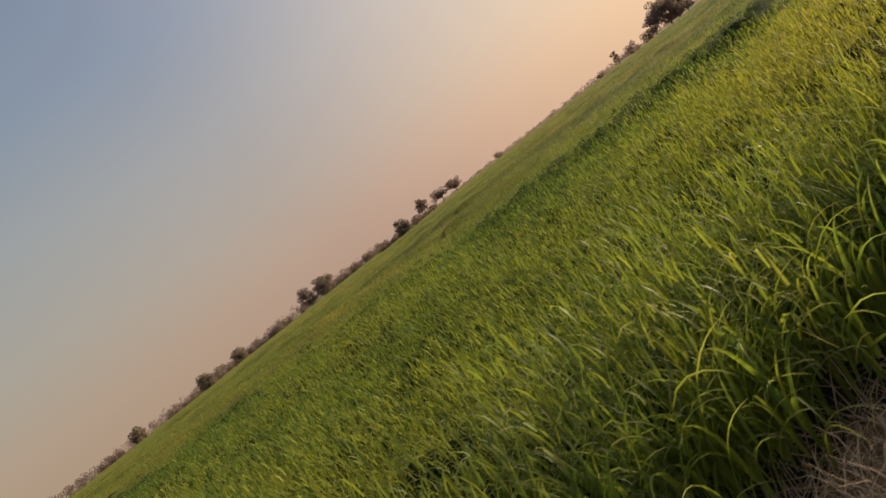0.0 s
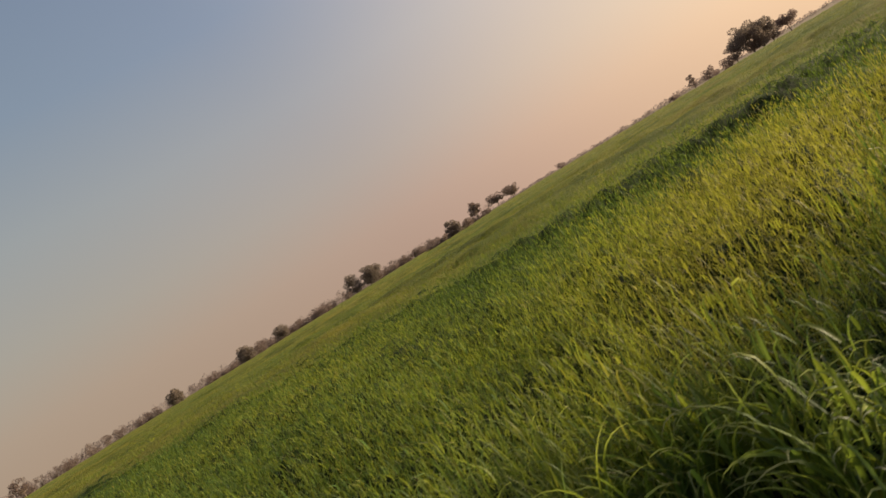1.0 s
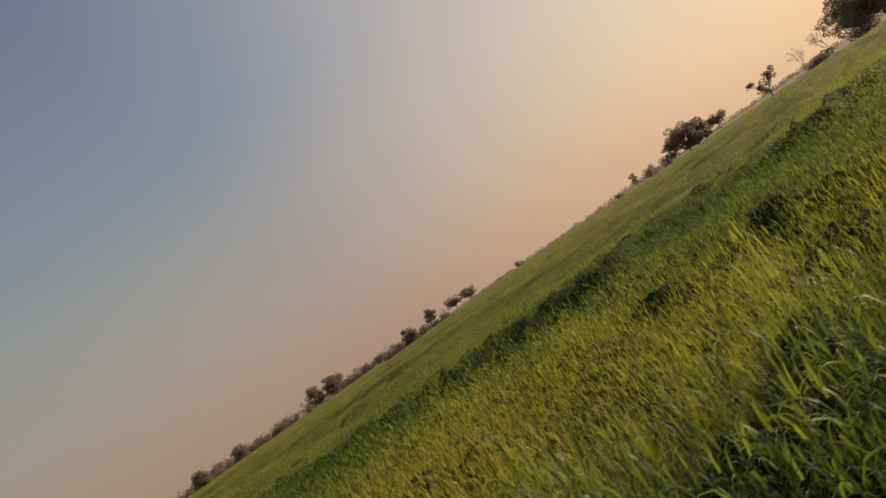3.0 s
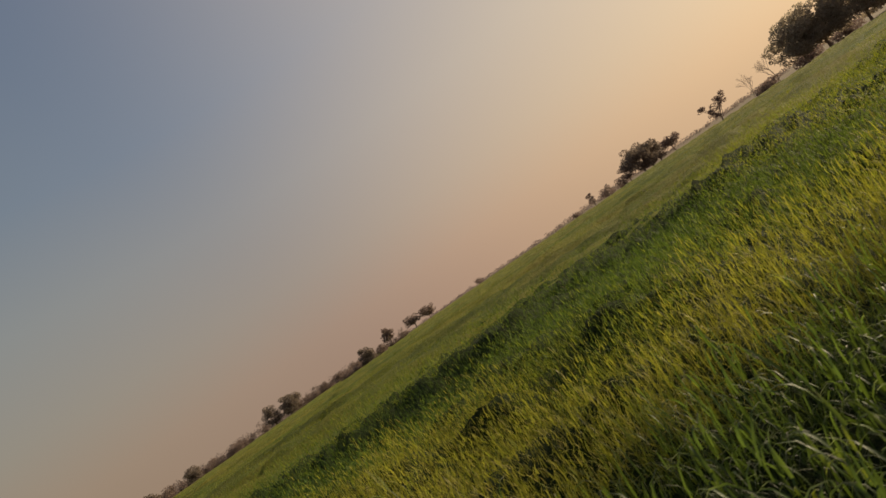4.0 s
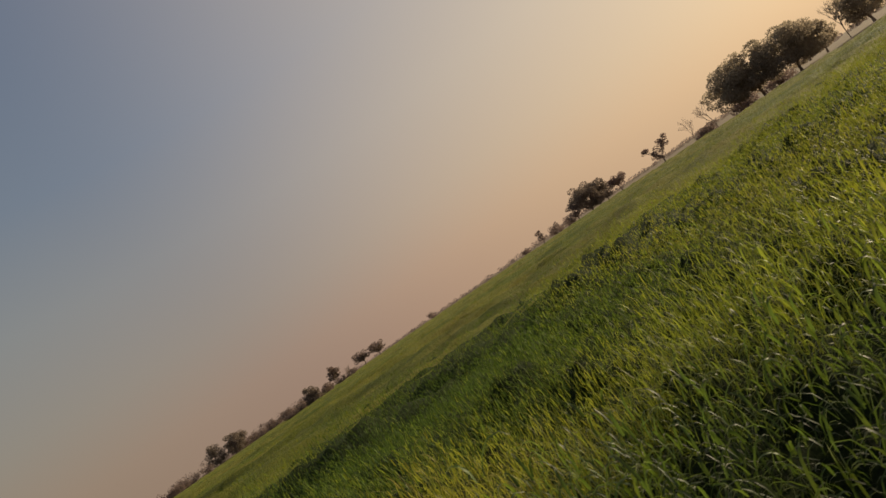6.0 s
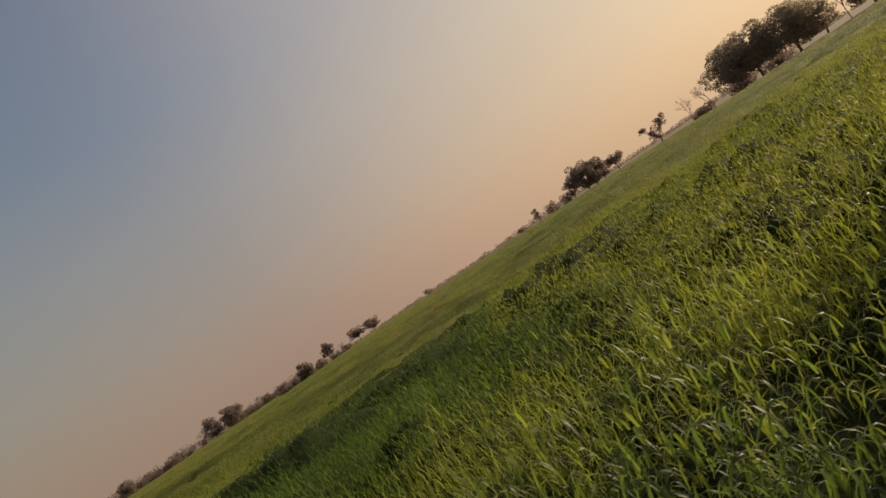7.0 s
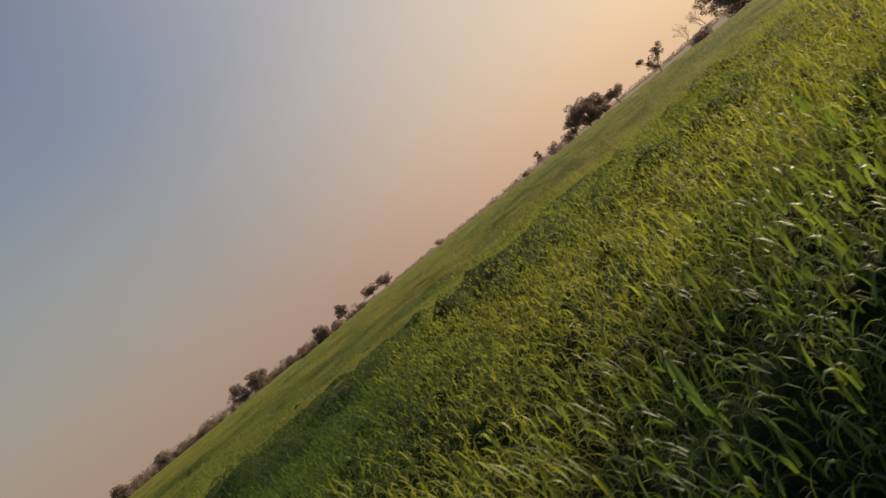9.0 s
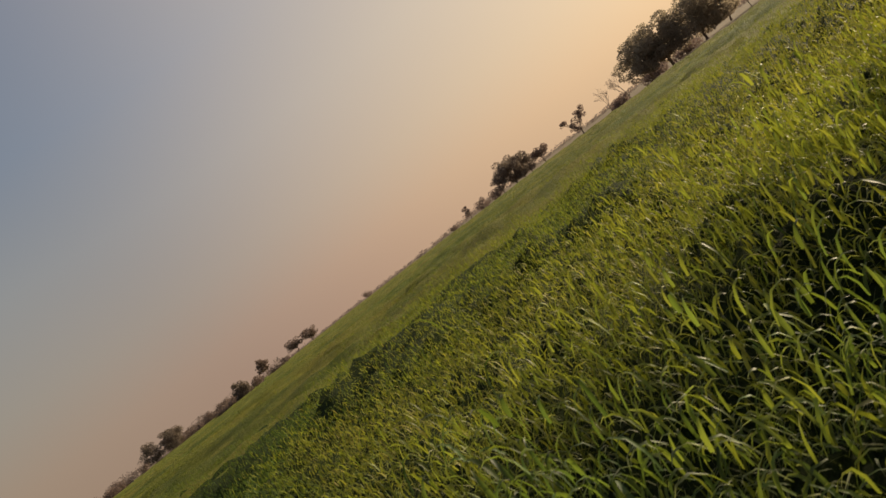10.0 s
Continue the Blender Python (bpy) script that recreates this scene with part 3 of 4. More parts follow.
def leafy_crop(name, plants, d0, d1, width, segs, fold, per, length, droop, label, mat=MAT_CROP, power=2.0, only=None):
    """Plants that each carry a few leaves up the stem, the upper ones more upright."""
    px, py = spread(plants, d0, d1, only)
    n = len(px) * per
    # plants stand in tufts
    px, py = px + 0.10 * (lattice(px * 6, py * 6, 71) - 0.5), py + 0.10 * (lattice(px * 6, py * 6, 72) - 0.5)
    ph = crop_height(px, py) * (0.80 + 0.32 * lattice(px * 4.1, py * 4.1, 73) if d1 < 20 else 0.96) * (rng.uniform(0.82, 1.14, len(px)) if d1 < 20 else rng.uniform(0.94, 1.04, len(px)))
    ph = ph * np.where(off_path(px, py) < 1.8, rng.uniform(0.8, 1.15, len(px)), 1.0) * np.where(px < -5.4, 1.0, 0.5 + 0.5 * step(0.12, 0.34, off_path(px, py) - field_edge(px)))
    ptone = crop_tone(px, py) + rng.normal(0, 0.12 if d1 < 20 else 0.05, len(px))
    pgust = lattice(px * 0.5, py * 0.5, 51)
    pturn = rng.uniform(-math.pi, math.pi, len(px))
    x, y, h, gust = (np.repeat(v, per) for v in (px, py, ph, pgust))
    rank = np.tile(np.linspace(0, 1, per), len(px))
    ln = rng.uniform(length[0], length[1], n) * (0.75 + 0.5 * rng.uniform(0, 1, n)) * (1.05 - 0.3 * rank)
    d = off_path(x, y)
    soft = np.maximum(1 - step(1.7, 2.5, d), step(1.5, 4.0, x) * (1 - step(1.8, 3.4, d)))     # arching leaves by the path and further along it, stiff ones between
    lean0 = np.abs(rng.normal(0.46 if d1 > 5 else 0.30, 0.28, n)) * (1.15 - 0.7 * rank) * (0.72 + 0.45 * soft)
    bend = np.clip(rng.normal(droop, 0.5 if d1 > 5 else 0.9, n) * (1.1 - 0.25 * rank) * (0.72 + 0.5 * soft) + 0.5 * (gust - 0.5), 0.12, 2.9)
    head = np.repeat(pturn, per) + np.tile(np.arange(per) * 2.5, len(px)) + rng.normal(0, 0.5, n)
    if d1 < 5:          # hooked tips that mostly turn along the path
        hooked = step(-1.0, 2.0, x)
        head = np.arctan2(np.sin(head) * (1 - 0.5 * hooked), np.cos(head))
        ln = ln * (1 - 0.22 * hooked)
        bend = np.minimum(bend * (1 + 0.25 * hooked), 3.3)
    rise = ln * (0.85 - 0.24 * bend)
    low = np.where(d < field_edge(x) + 0.3, 0.35, 0.55)
    z = np.clip(h * (low + (1 - low) * rank) - np.maximum(rise, 0) * rank, 0.03, 2) + ground_z(x, y)
    w = width * rng.uniform(0.6, 1.2, n) * ((0.50 + 0.7 * soft) if d1 < 5 else (0.75 + 0.2 * soft))
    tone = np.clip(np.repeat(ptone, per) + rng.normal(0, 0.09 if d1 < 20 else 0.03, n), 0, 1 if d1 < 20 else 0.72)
    # looser, curled leaves further along the path
    loose = step(1.5, 3.5, x) * step(2.5, 3.5, d) * (1 - step(10, 14, d))
    w, ln, bend, lean0 = w * (1 + 0.30 * loose), ln * (1 + 0.10 * loose), np.clip(bend * (1 + 0.7 * loose), 0.1, 2.9), lean0 * (1 + 0.5 * loose)
    w = w * (1 + 0.12 * step(2.0, 4.0, x) * (1 - step(2.5, 3.5, d)) + 0.22 * (1 - step(-5.0, -3.0, x)) * (1 - step(5, 7, d)))
    at = np.stack([x + WIND[0] * z * 0.6 + rng.normal(0, 0.012, n), y + rng.normal(0, 0.012, n), z], 1)
    ob = leaves(name, at, head, ln, w, lean0, bend, tone, segs, fold, mat, WIND, power)
    return tagged(ob, label, "crop", kind="stuff")


leafy_crop("crop_leaves_tall", 9600, 0.8, 2.85, 0.0100, 5, True, 4, (0.14, 0.25), 2.6, "broad hooked green crop leaves beside the path", MAT_CROP, 2.4)
leafy_crop("crop_leaves_middle", 37000, 2.45, 7.2, 0.0094, 2, False, 4, (0.055, 0.105), 1.8, "upright yellow-green crop leaves leaning in the wind", MAT_CROP_MID,
           only=lambda x: x < 1.6 + rng.uniform(0, 1.2, len(x)))
leafy_crop("crop_leaves_curled", 22000, 2.2, 7.4, 0.0105, 3, False, 4, (0.075, 0.145), 2.3, "small curled yellow-green crop leaves with pale tips", MAT_CROP_CURLED, 1.7,
           only=lambda x: x > 1.6 + rng.uniform(0, 1.2, len(x)))
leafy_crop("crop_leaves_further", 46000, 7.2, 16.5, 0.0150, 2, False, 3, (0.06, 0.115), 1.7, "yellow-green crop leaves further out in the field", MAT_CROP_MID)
leafy_crop("crop_leaves_far", 32000, 12.5, 42.0, 0.021, 2, False, 2, (0.10, 0.18), 1.2, "distant crop leaf tips above the canopy", MAT_CROP_FAR)
leafy_crop("crop_leaves_farthest", 20000, 42.0, 150.0, 0.10, 1, False, 2, (0.14, 0.22), 0.9, "crop tips towards the trees", MAT_CROP_FAR)


def lower_leaves(count):
    """Short crossing blades below the tops, where one sees down between the plants."""
    x, inside = rng.uniform(-11, 8.5, count), 4.2 * rng.uniform(0, 1, count) ** 1.3 + 0.04
    d = inside + field_edge(x) + np.where(x < -5.4, 0.6, 0.3)
    y = d / NORMAL + SLOPE * np.clip(x, -9, 7) + SHIFT
    z = understory_z(x, y, inside) - 0.07 + 0.07 * (1 - step(-5.0, -3.5, x)) + rng.uniform(0, 0.06, count)
    tone = np.clip(crop_tone(x, y) + rng.normal(0, 0.15, count), 0, 1)
    ob = leaves("crop_leaves_lower", np.stack([x, y, z], 1), rng.uniform(-math.pi, math.pi, count), rng.uniform(0.07, 0.17, count), rng.uniform(0.005, 0.0115, count),
                np.abs(rng.normal(0.55, 0.4, count)), np.clip(rng.normal(1.3, 0.6, count), 0.1, 2.6), tone, 2, False, MAT_CROP)
    return tagged(ob, "short crossing green leaves down inside the crop", "crop", kind="stuff")


lower_leaves(36000)


def edge_leaves(plants):
    """Long broad leaves that rise from low down where the bare edge opens."""
    px = rng.uniform(-10.5, -5.5, plants)
    pd = field_edge(px) + np.abs(rng.normal(0.0, 0.45, plants)) - 0.03
    py = pd / NORMAL + SLOPE * px + SHIFT
    n = plants * 5
    x, y = np.repeat(px, 5) + rng.normal(0, 0.03, n), np.repeat(py, 5) + rng.normal(0, 0.03, n)
    ob = leaves("edge_leaves", np.stack([x, y, ground_z(x, y) + rng.uniform(0.05, 0.34, n)], 1), rng.uniform(-math.pi, math.pi, n), rng.uniform(0.30, 0.56, n),
                rng.uniform(0.012, 0.024, n), np.abs(rng.normal(0.18, 0.14, n)), np.clip(rng.normal(1.8, 0.6, n), 0.3, 2.8),
                np.clip(np.repeat(rng.normal(0.40, 0.16, plants) - 0.15 * step(-6.7, -6.2, px), 5), 0, 1), 9, True, MAT_CROP_EDGE_LIT, (0.02, -0.02), 2.3)
    return tagged(ob, "long upright bright green leaves at the open field edge", "crop", kind="stuff")


edge_leaves(650)


def stems(name, count, d0, d1):
    x, y = spread(count, d0, d1)
    n = len(x)
    h = crop_height(x, y) * rng.uniform(0.5, 0.85, n)
    return tagged(leaves(name, np.stack([x, y, ground_z(x, y) - 0.02], 1), rng.uniform(-3.1, 3.1, n), h, np.full(n, 0.006), np.abs(rng.normal(0, 0.16, n)),
                         rng.normal(0.2, 0.25, n), np.clip(crop_tone(x, y) + 0.1, 0, 1), 2, True, MAT_CROP, (WIND[0] * 0.6, WIND[1])),
                  "pale green crop stems", "crop", kind="stuff")


stems("crop_stems", 1300, 0.8, 2.6)


def straw(count):
    """Dry litter on the bare edge and the path."""
    x = np.where(rng.uniform(0, 1, count) < 0.6, rng.uniform(-8.2, -5.2, count), rng.uniform(-11, 7, count))
    d = np.where(x < -5.2, rng.uniform(0.6, 2.5, count), rng.uniform(-0.9, 1.0, count))
    y = d / NORMAL + SLOPE * x + SHIFT
    keep = d < field_edge(x) + rng.normal(0.05, 0.12, count)
    x, y = x[keep], y[keep]
    n = len(x)
    ob = leaves("dry_straw", np.stack([x, y, ground_z(x, y) + 0.012 + 0.05 * rng.uniform(0, 1, n) ** 2], 1), rng.uniform(-3.1, 3.1, n), rng.uniform(0.06, 0.30, n), rng.uniform(0.002, 0.006, n),
                rng.normal(1.0, 0.4, n), rng.normal(0.8, 0.5, n), rng.uniform(0, 1, n), 2, False, MAT_STRAW)
    return tagged(ob, "tangled dry straw on the trodden field edge", "straw", kind="stuff")


straw(26000)


# ---------------- trees ----------------
def tube(points, radii, sides=6):
    """Vertices and faces of a tapered limb."""
    verts, faces = [], []
    for i, (p, r) in enumerate(zip(points, radii)):
        ahead = points[min(i + 1, len(points) - 1)] - points[max(i - 1, 0)]
        q = ahead.to_track_quat("Z", "X")
        for k in range(sides):
            a = 2 * math.pi * k / sides
            verts.append(p + q @ Vector((r * math.cos(a), r * math.sin(a), 0)))
    for i in range(len(points) - 1):
        for k in range(sides):
            a, b = i * sides + k, i * sides + (k + 1) % sides
            faces.append((a, b, b + sides, a + sides))
    return verts, faces


def limb(start, end, r0, r1, rnd, sag=0.12, steps=4):
    pts = []
    span = (end - start).length
    for i in range(steps + 1):
        f = i / steps
        wob = Vector((rnd.uniform(-1, 1), rnd.uniform(-1, 1), rnd.uniform(-0.4, 0.6))) * span * sag * (0 if i in (0, steps) else 1)
        pts.append(start.lerp(end, f) + wob)
    return tube(pts, [r0 + (r1 - r0) * i / steps for i in range(steps + 1)], 6 if r0 > 0.06 else 4)


def joined(name, pieces, mat, parent):
    verts, faces = [], []
    for v, f in pieces:
        o = len(verts)
        verts += [tuple(p) for p in v]
        faces += [tuple(i + o for i in q) for q in f]
    me = bpy.data.meshes.new(name)
    me.from_pydata(verts, [], faces)
    me.materials.append(mat)
    ob = new(name, me)
    ob.parent = parent
    return ob


def puff_cards(centres, sizes, per, card, rnd_np):
    """Small leaf sprays round many centres, as slightly bent quads."""
    out_v, n = [], 0
    for c, s in zip(centres, sizes):
        k = max(8, int(per * (s[0] * s[1]) ** 1.0))
        g = rnd_np.normal(0, 1, (k, 3))
        g /= np.linalg.norm(g, axis=1)[:, None]
        p = np.array(c)[None] + g * np.array((s[0], s[0], s[1]))[None] * rnd_np.uniform(0.45, 1.03, (k, 1)) ** 0.5
        a = rnd_np.normal(0, 1, (k, 3))
        a /= np.linalg.norm(a, axis=1)[:, None]
        b = np.cross(a, rnd_np.normal(0, 1, (k, 3)))
        b /= np.linalg.norm(b, axis=1)[:, None]
        z = card * rnd_np.uniform(0.5, 1.3, (k, 1))
        out_v.append(np.stack([p - a * z, p + b * z * 0.55, p + a * z, p - b * z * 0.55], 1).reshape(-1, 3))
        n += k
    return np.concatenate(out_v), np.arange(n * 4).reshape(-1, 4)


def cards_object(name, v, q, mat, parent=None):
    me = bpy.data.meshes.new(name)
    me.from_pydata(v.tolist(), [], q.tolist())
    me.materials.append(mat)
    ob = new(name, me)
    ob.parent = parent
    return ob


FORKED_MASSES = [(-3.0, 5.0, 0.6), (2.6, 4.8, 1.2), (-0.6, 2.7, 1.3), (0.9, 3.9, 1.1), (2.9, 5.6, 0.9), (-1.2, 3.6, 1.0)]


def leafy_tree(kind, x, y, height, wide, seed):
    """Trunk and limbs that carry a crown of many leaf sprays. Kinds: broad, dense, airy, umbrella, forked, bush."""
    rnd, rnd_np = random.Random(seed), np.random.default_rng(seed)
    root = new("bush" if kind == "bush" else "tree")
    root.location = (x, y, 0)
    low = {"broad": 0.11, "dense": 0.02, "airy": 0.18, "umbrella": 0.30, "forked": 0.1, "bush": 0.02}[kind]
    puffs = {"broad": 44, "dense": 44, "airy": 26, "umbrella": 26, "forked": 32, "bush": 20}[kind]
    fork = Vector((rnd.uniform(-0.4, 0.4), 0, height * (low + 0.08)))
    pieces = [limb(Vector((0, 0, -0.2)), fork, 0.028 * height + 0.05, 0.018 * height + 0.03, rnd, 0.06)]
    centres, sizes = [], []
    r = wide / 2 * {"broad": 1.04, "dense": 1.04, "airy": 0.95, "umbrella": 0.95, "forked": 1.0, "bush": 1.1}[kind]
    for i in range(puffs):
        a = rnd.uniform(0, 2 * math.pi)
        rr = math.sqrt(rnd.uniform(0.02, 1.0)) * 0.80
        top = math.sqrt(max(0.0, 1 - rr * rr))
        if kind in ("broad", "dense"):
            f = rnd.uniform(0.05, 0.98) * top
        elif kind == "umbrella":
            f = 0.5 + rnd.uniform(-0.45, 0.5) * top
        elif kind == "airy":
            f = rnd.uniform(0.05, 1.0) * (0.2 + 0.8 * top)
        else:
            f = rnd.uniform(0.0, 0.95) * top
        size = rnd.uniform(0.20, 0.36) * r * (0.9 if kind == "airy" else 1.0) + 0.2
        c = Vector((rr * r * math.cos(a), rr * r * math.sin(a), height * (low + 0.08) + (height * (0.92 - low) - size * 0.5) * f))
        if kind == "forked":        # separate leaf masses on their own stems
            dx, dz, reach = FORKED_MASSES[i % len(FORKED_MASSES)]
            c = Vector((dx + rnd.uniform(-reach, reach), rnd.uniform(-reach, reach), dz + rnd.uniform(-0.7, 0.7) * reach)) * (height / 6.7)
            size = 0.75
        centres.append(c)
        sizes.append((size, size * rnd.uniform(0.6, 0.85)))
        if i % 2 == 0:
            pieces.append(limb(fork, c, 0.012 * height + 0.02, 0.015, rnd))
    joined("trunk", pieces, MAT_BARK, root)
    per = {"broad": 110, "dense": 100, "airy": 75, "umbrella": 85, "forked": 95, "bush": 42}[kind] * (1 if height > 6 else 1.5)
    v, q = puff_cards(centres, sizes, per, 0.235, rnd_np)
    # the right-hand grove takes the paler hazed foliage
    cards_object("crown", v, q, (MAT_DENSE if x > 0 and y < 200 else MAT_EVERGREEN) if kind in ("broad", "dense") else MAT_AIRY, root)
    label = {"broad": "dark evergreen tree with a dense uneven crown beyond the field", "dense": "dark rounded tree with leaves down to the ground", "airy": "small hazy brown tree with a thin open crown",
             "umbrella": "small hazy brown tree with a flat crown on a bare trunk", "forked": "small forked tree with separate hazy brown leaf masses",
             "bush": "low hazy brown bush at the field's far side"}[kind]
    return tagged(root, label, "bush" if kind == "bush" else "tree", "trees beyond the field")


def bare_tree(x, y, height, wide, seed, lean=0.0):
    """A leafless tree: limbs that fork four times."""
    rnd = random.Random(seed)
    root = new("bare_tree")
    root.location = (x, y, 0)
    trunk, twigs = [], []

    def grow(p, way, length, r, depth):
        end = p + way * length
        (trunk if depth < 2 else twigs).append(limb(p, end, r, r * 0.6, rnd, 0.05, 3))
        if depth == 5:
            return
        for i in range(3 if depth in (0, 1) else rnd.choice((2, 3, 3))):
            turn = Vector((rnd.uniform(-1, 1) + lean * 0.5, rnd.uniform(-1, 1), rnd.uniform(-0.1, 0.7)))
            grow(p.lerp(end, rnd.uniform(0.7, 1.0)), (way + turn * (0.55 * wide / height + 0.45)).normalized(), length * rnd.uniform(0.62, 0.82), r * 0.62, depth + 1)
    grow(Vector((0, 0, -0.2)), Vector((lean * 0.4, 0, 1)).normalized(), height * 0.32, 0.009 * height + 0.03, 0)
    joined("trunk", trunk, MAT_BARK, root)
    joined("twigs", twigs, MAT_BARK, root)
    return tagged(root, "leafless tree with fanning bare branches", "tree", "trees beyond the field")


# kind, x, y, height, crown width in metres
TREES = [
    ("bush", 71.0, 150.0, 2.6, 5.0),
    ("bush", 75.5, 163.0, 2.2, 4.0),
    ("bush", 81.0, 150.0, 2.4, 7.0),
    ("bush", 88.0, 146.0, 2.5, 7.0),
    ("bush", -37.0, 240.0, 3.4, 4.5),
    ("bush", -41.0, 238.0, 3.8, 5.0),
    ("bush", -42.0, 181.0, 3.2, 5.0),
    ("bush", -46.5, 183.0, 2.6, 5.0),
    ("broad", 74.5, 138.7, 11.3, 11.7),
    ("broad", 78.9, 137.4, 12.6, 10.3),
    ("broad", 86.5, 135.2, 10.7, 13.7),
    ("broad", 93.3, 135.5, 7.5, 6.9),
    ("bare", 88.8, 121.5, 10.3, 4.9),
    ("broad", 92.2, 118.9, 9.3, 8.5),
    ("slant", 69.6, 142.3, 7.9, 5.8),
    ("bare", 78.0, 174.0, 7.4, 5.0),
    ("forked", 69.6, 177.4, 6.9, 8.5),
    ("dense", 58.8, 222.7, 12.2, 12.0),
    ("airy", 53.6, 224.0, 6.2, 5.2),
    ("airy", 62.8, 226.0, 6.4, 5.4),
    ("dense", 65.4, 224.7, 9.6, 5.0),
    ("umbrella", 72.6, 229.7, 6.4, 7.6),
    ("bush", 52.2, 226.3, 5.0, 6.0),
    ("bush", 46.5, 229.6, 5.0, 4.9),
    ("airy", 41.3, 232.6, 5.6, 2.7),
    ("bush", 35.2, 237.7, 2.8, 3.1),
    ("bush", -8.1, 430.1, 5.7, 5.6),
    ("umbrella", -26.6, 251.6, 6.4, 7.4),
    ("umbrella", -33.2, 251.0, 6.6, 6.6),
    ("umbrella", -31.3, 177.4, 6.0, 4.0),
    ("bare", -28.3, 179.9, 4.5, 2.1),
    ("dense", -38.5, 176.9, 5.2, 4.3),
    ("bush", -35.8, 181.5, 3.4, 4.5),
    ("dense", -126.6, 333.9, 12.0, 9.5),
    ("dense", -117.0, 337.5, 12.2, 12.0),
    ("bush", -136.9, 311.1, 6.3, 8.8),
    ("broad", -154.6, 205.3, 6.4, 5.6),
    ("dense", -143.2, 238.7, 7.1, 7.2),
    ("bush", -139.4, 244.2, 6.3, 5.9),
    ("dense", -151.8, 289.6, 8.4, 7.2),
    ("bush", -145.3, 297.2, 6.2, 4.8),
    ("bush", -267.3, 287.5, 7.1, 6.3),
    ("bush", -269.6, 271.6, 7.0, 9.3),
    ("airy", -246.7, 223.7, 8.9, 9.7),
    ("bush", -143.9, 325.2, 6.0, 6.9),
]
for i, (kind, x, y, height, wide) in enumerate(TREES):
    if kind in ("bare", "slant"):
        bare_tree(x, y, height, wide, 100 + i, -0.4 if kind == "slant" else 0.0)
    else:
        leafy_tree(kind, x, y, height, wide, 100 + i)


# hedge bushes along the far left side: bearing from, to, distance, count, least and most height
hedge = random.Random(21)
for a0, a1, dist, count, h0, h1 in ((12.8, 19.0, 368, 12, 3.6, 5.2), (21.5, 34.5, 338, 15, 3.4, 5.0), (36.5, 52.0, 372, 13, 4.5, 6.8)):
    for i in range(count):
        a = radians(a0 + (a1 - a0) * (i + hedge.uniform(0.1, 0.9)) / count)
        r = dist * hedge.uniform(0.97, 1.05)
        leafy_tree("bush", -math.sin(a) * r, math.cos(a) * r, hedge.uniform(h0, h1) * 1.12, hedge.uniform(5.0, 9.0), 500 + int(a0) * 20 + i)


def far_woods():
    """The hazy scrub line behind the trees."""
    rnd, rnd_np = random.Random(5), np.random.default_rng(5)
    centres, sizes = [], []
    for i in range(1100):
        az = radians(rnd.uniform(-46, 56))
        dist = rnd.uniform(430, 520)
        tall = (1.8 if az < radians(13) else 3.2) + 1.8 * float(lattice(np.array([math.degrees(az) * 0.35]), np.array([0.5]), 61)[0]) + (2.6 if az > radians(13) else 0.0) * rnd.uniform(0.1, 1)
        centres.append((-math.sin(az) * dist, math.cos(az) * dist, rnd.uniform(0.2, 0.8) * tall))
        sizes.append((rnd.uniform(1.6, 3.2), tall * 0.5))
    v, q = puff_cards(centres, sizes, 7, 0.5, rnd_np)
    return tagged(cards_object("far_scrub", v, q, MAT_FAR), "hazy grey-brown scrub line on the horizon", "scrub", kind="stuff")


far_woods()


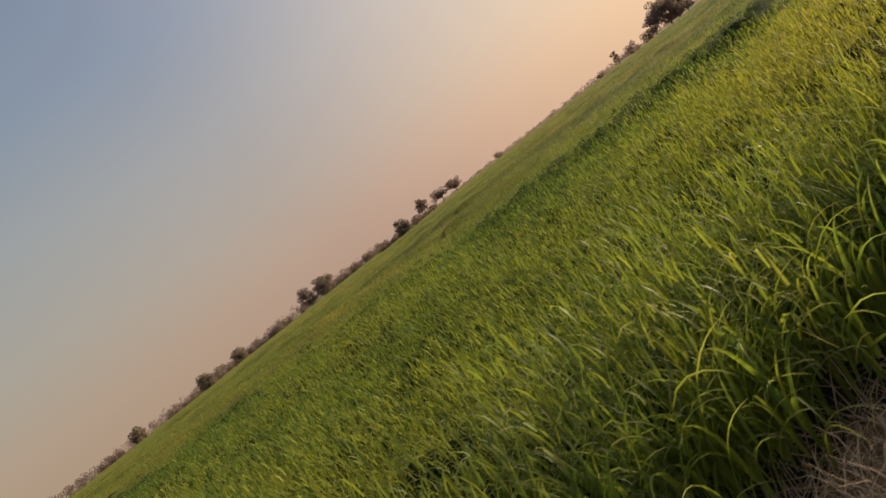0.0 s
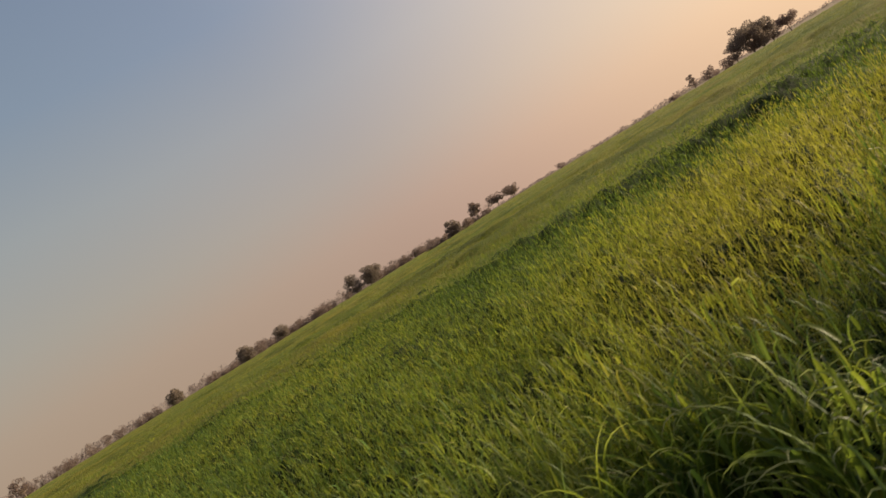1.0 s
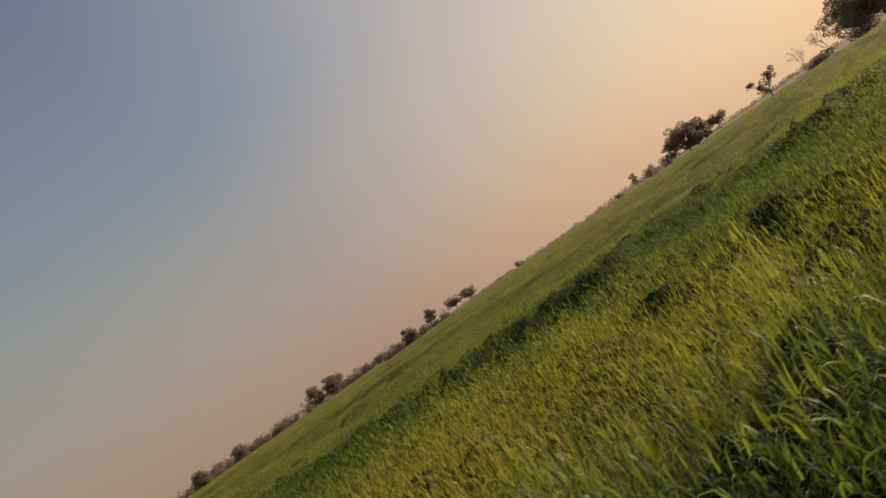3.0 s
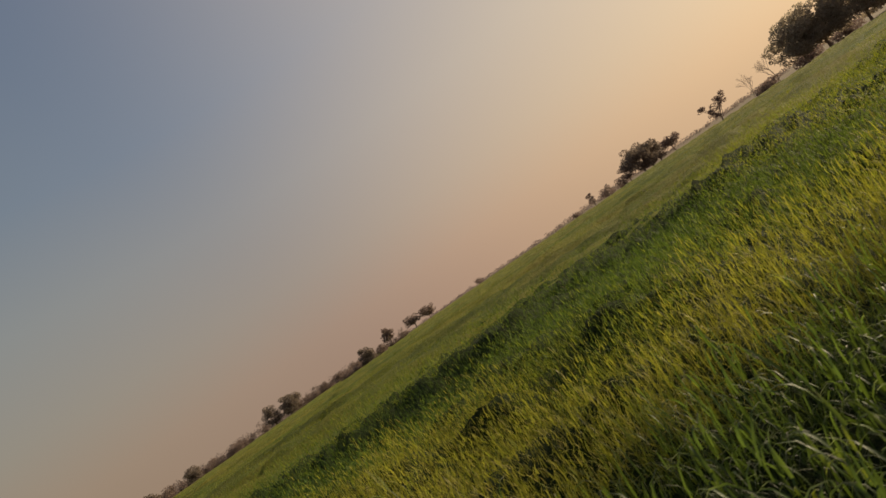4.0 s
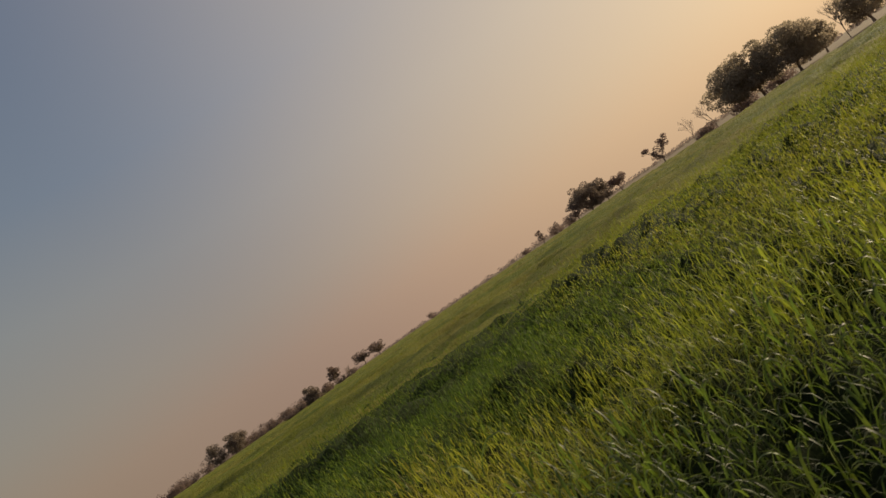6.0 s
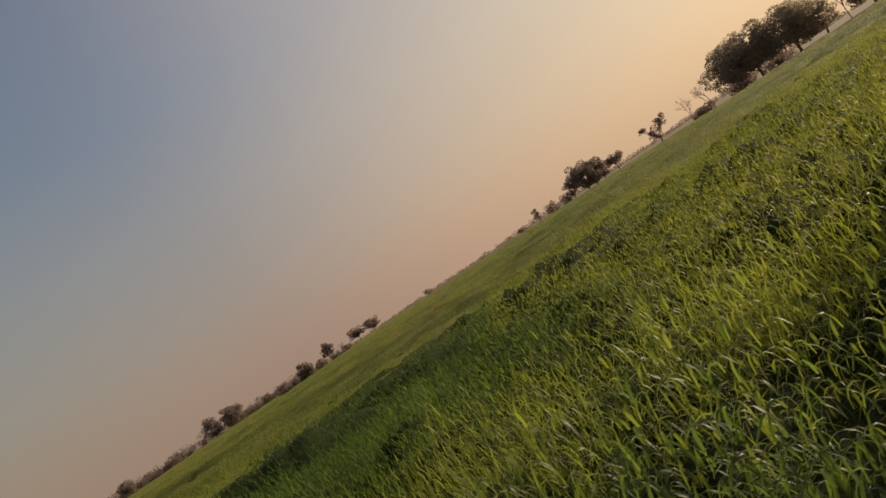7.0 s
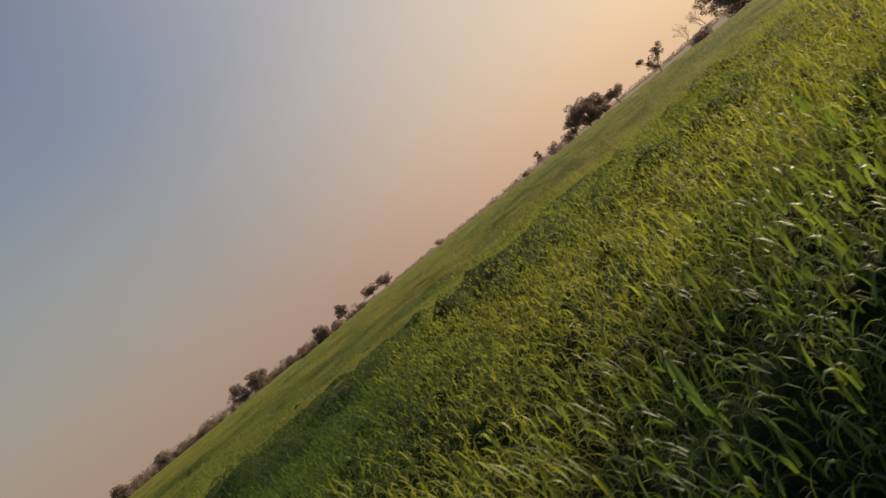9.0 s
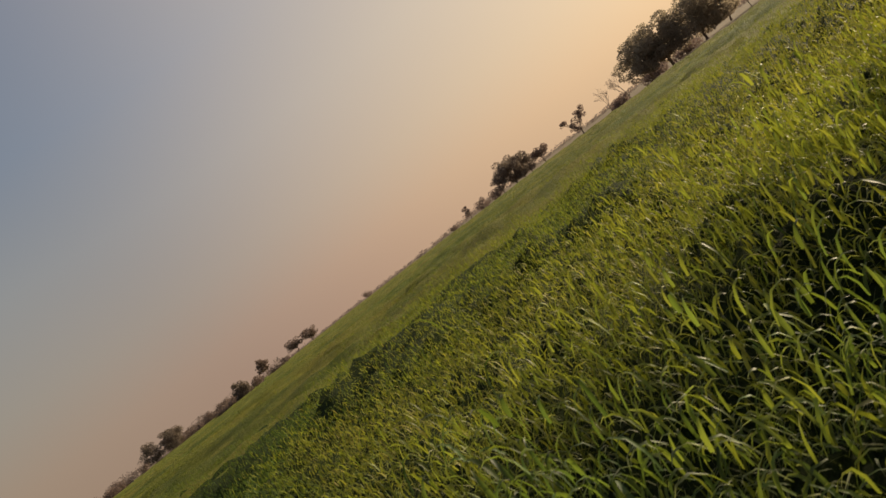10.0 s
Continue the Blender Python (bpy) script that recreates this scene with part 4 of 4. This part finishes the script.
def dry_verge():
    """Pale dry grass along the far field edge under the large trees."""
    n = 9000
    az = np.radians(rng.uniform(-47, -8, n))
    dist = field_end(-np.sin(az), np.cos(az)) + rng.uniform(0, 1, n) ** 2 * 30
    x, y = -np.sin(az) * dist, np.cos(az) * dist
    ob = leaves("dry_verge", np.stack([x, y, np.zeros(n)], 1), rng.uniform(-3.1, 3.1, n), rng.uniform(0.2, 0.5, n), rng.uniform(0.05, 0.12, n),
                np.abs(rng.normal(0, 0.3, n)), rng.normal(0.5, 0.4, n), rng.uniform(0.5, 1, n), 2, False, MAT_STRAW)
    return tagged(ob, "pale dry grass verge under the far trees", "grass", kind="stuff")


dry_verge()


# ---------------- single plants nearest to the path ----------------
def single_leaf(parent, base, head, length, width, lean0, bend, tone):
    ob = leaves("leaf", np.array([base]), np.array([head]), np.array([length]), np.array([width]), np.array([lean0]), np.array([bend]), np.array([tone]), 9, True, MAT_CROP, WIND, 2.5)
    ob.parent = parent
    return ob


def crop_plant(seed, height):
    rnd = random.Random(seed)
    root = new("crop_plant")
    stem = leaves("stem", np.array([[0, 0, -0.02]]), np.array([rnd.uniform(-3, 3)]), np.array([height * 0.8]), np.array([0.008]), np.array([0.04]), np.array([0.08]),
                  np.array([0.15]), 4, True, MAT_CROP)
    stem.parent = root
    for i in range(6):
        f = i / 5
        single_leaf(root, (0.0, 0.0, height * (0.25 + 0.5 * f)), i * 2.5 + rnd.uniform(-0.4, 0.4), rnd.uniform(0.15, 0.27) * (1.1 - 0.3 * f), rnd.uniform(0.010, 0.015),
                    0.45 * (1.2 - 0.8 * f), rnd.uniform(2.2, 3.2), rnd.uniform(0.0, 0.3))
    return tagged(root, "single green crop plant with long hooked leaves", "crop plant", "crop plants beside the path")


plants = [crop_plant(300 + i, 0.60 + 0.04 * i) for i in range(6)]
spots = random.Random(9)
for i in range(190):
    x = -5.6 + 12.2 * (i + spots.uniform(0, 0.9)) / 190
    d = float(field_edge(np.array([x]))[0]) + min(abs(spots.gauss(0.08, 0.25)), 0.7) + (0.06 if x < -5.4 else 0.22)
    y = d / NORMAL + SLOPE * x + SHIFT
    m = pose(x, y, float(ground_z(np.array([x]), np.array([y]))[0]), 0, 0, spots.uniform(0, 360))
    if i < 6:
        plants[i].matrix_basis = m
    else:
        copy_thing(plants[i % 6], m)
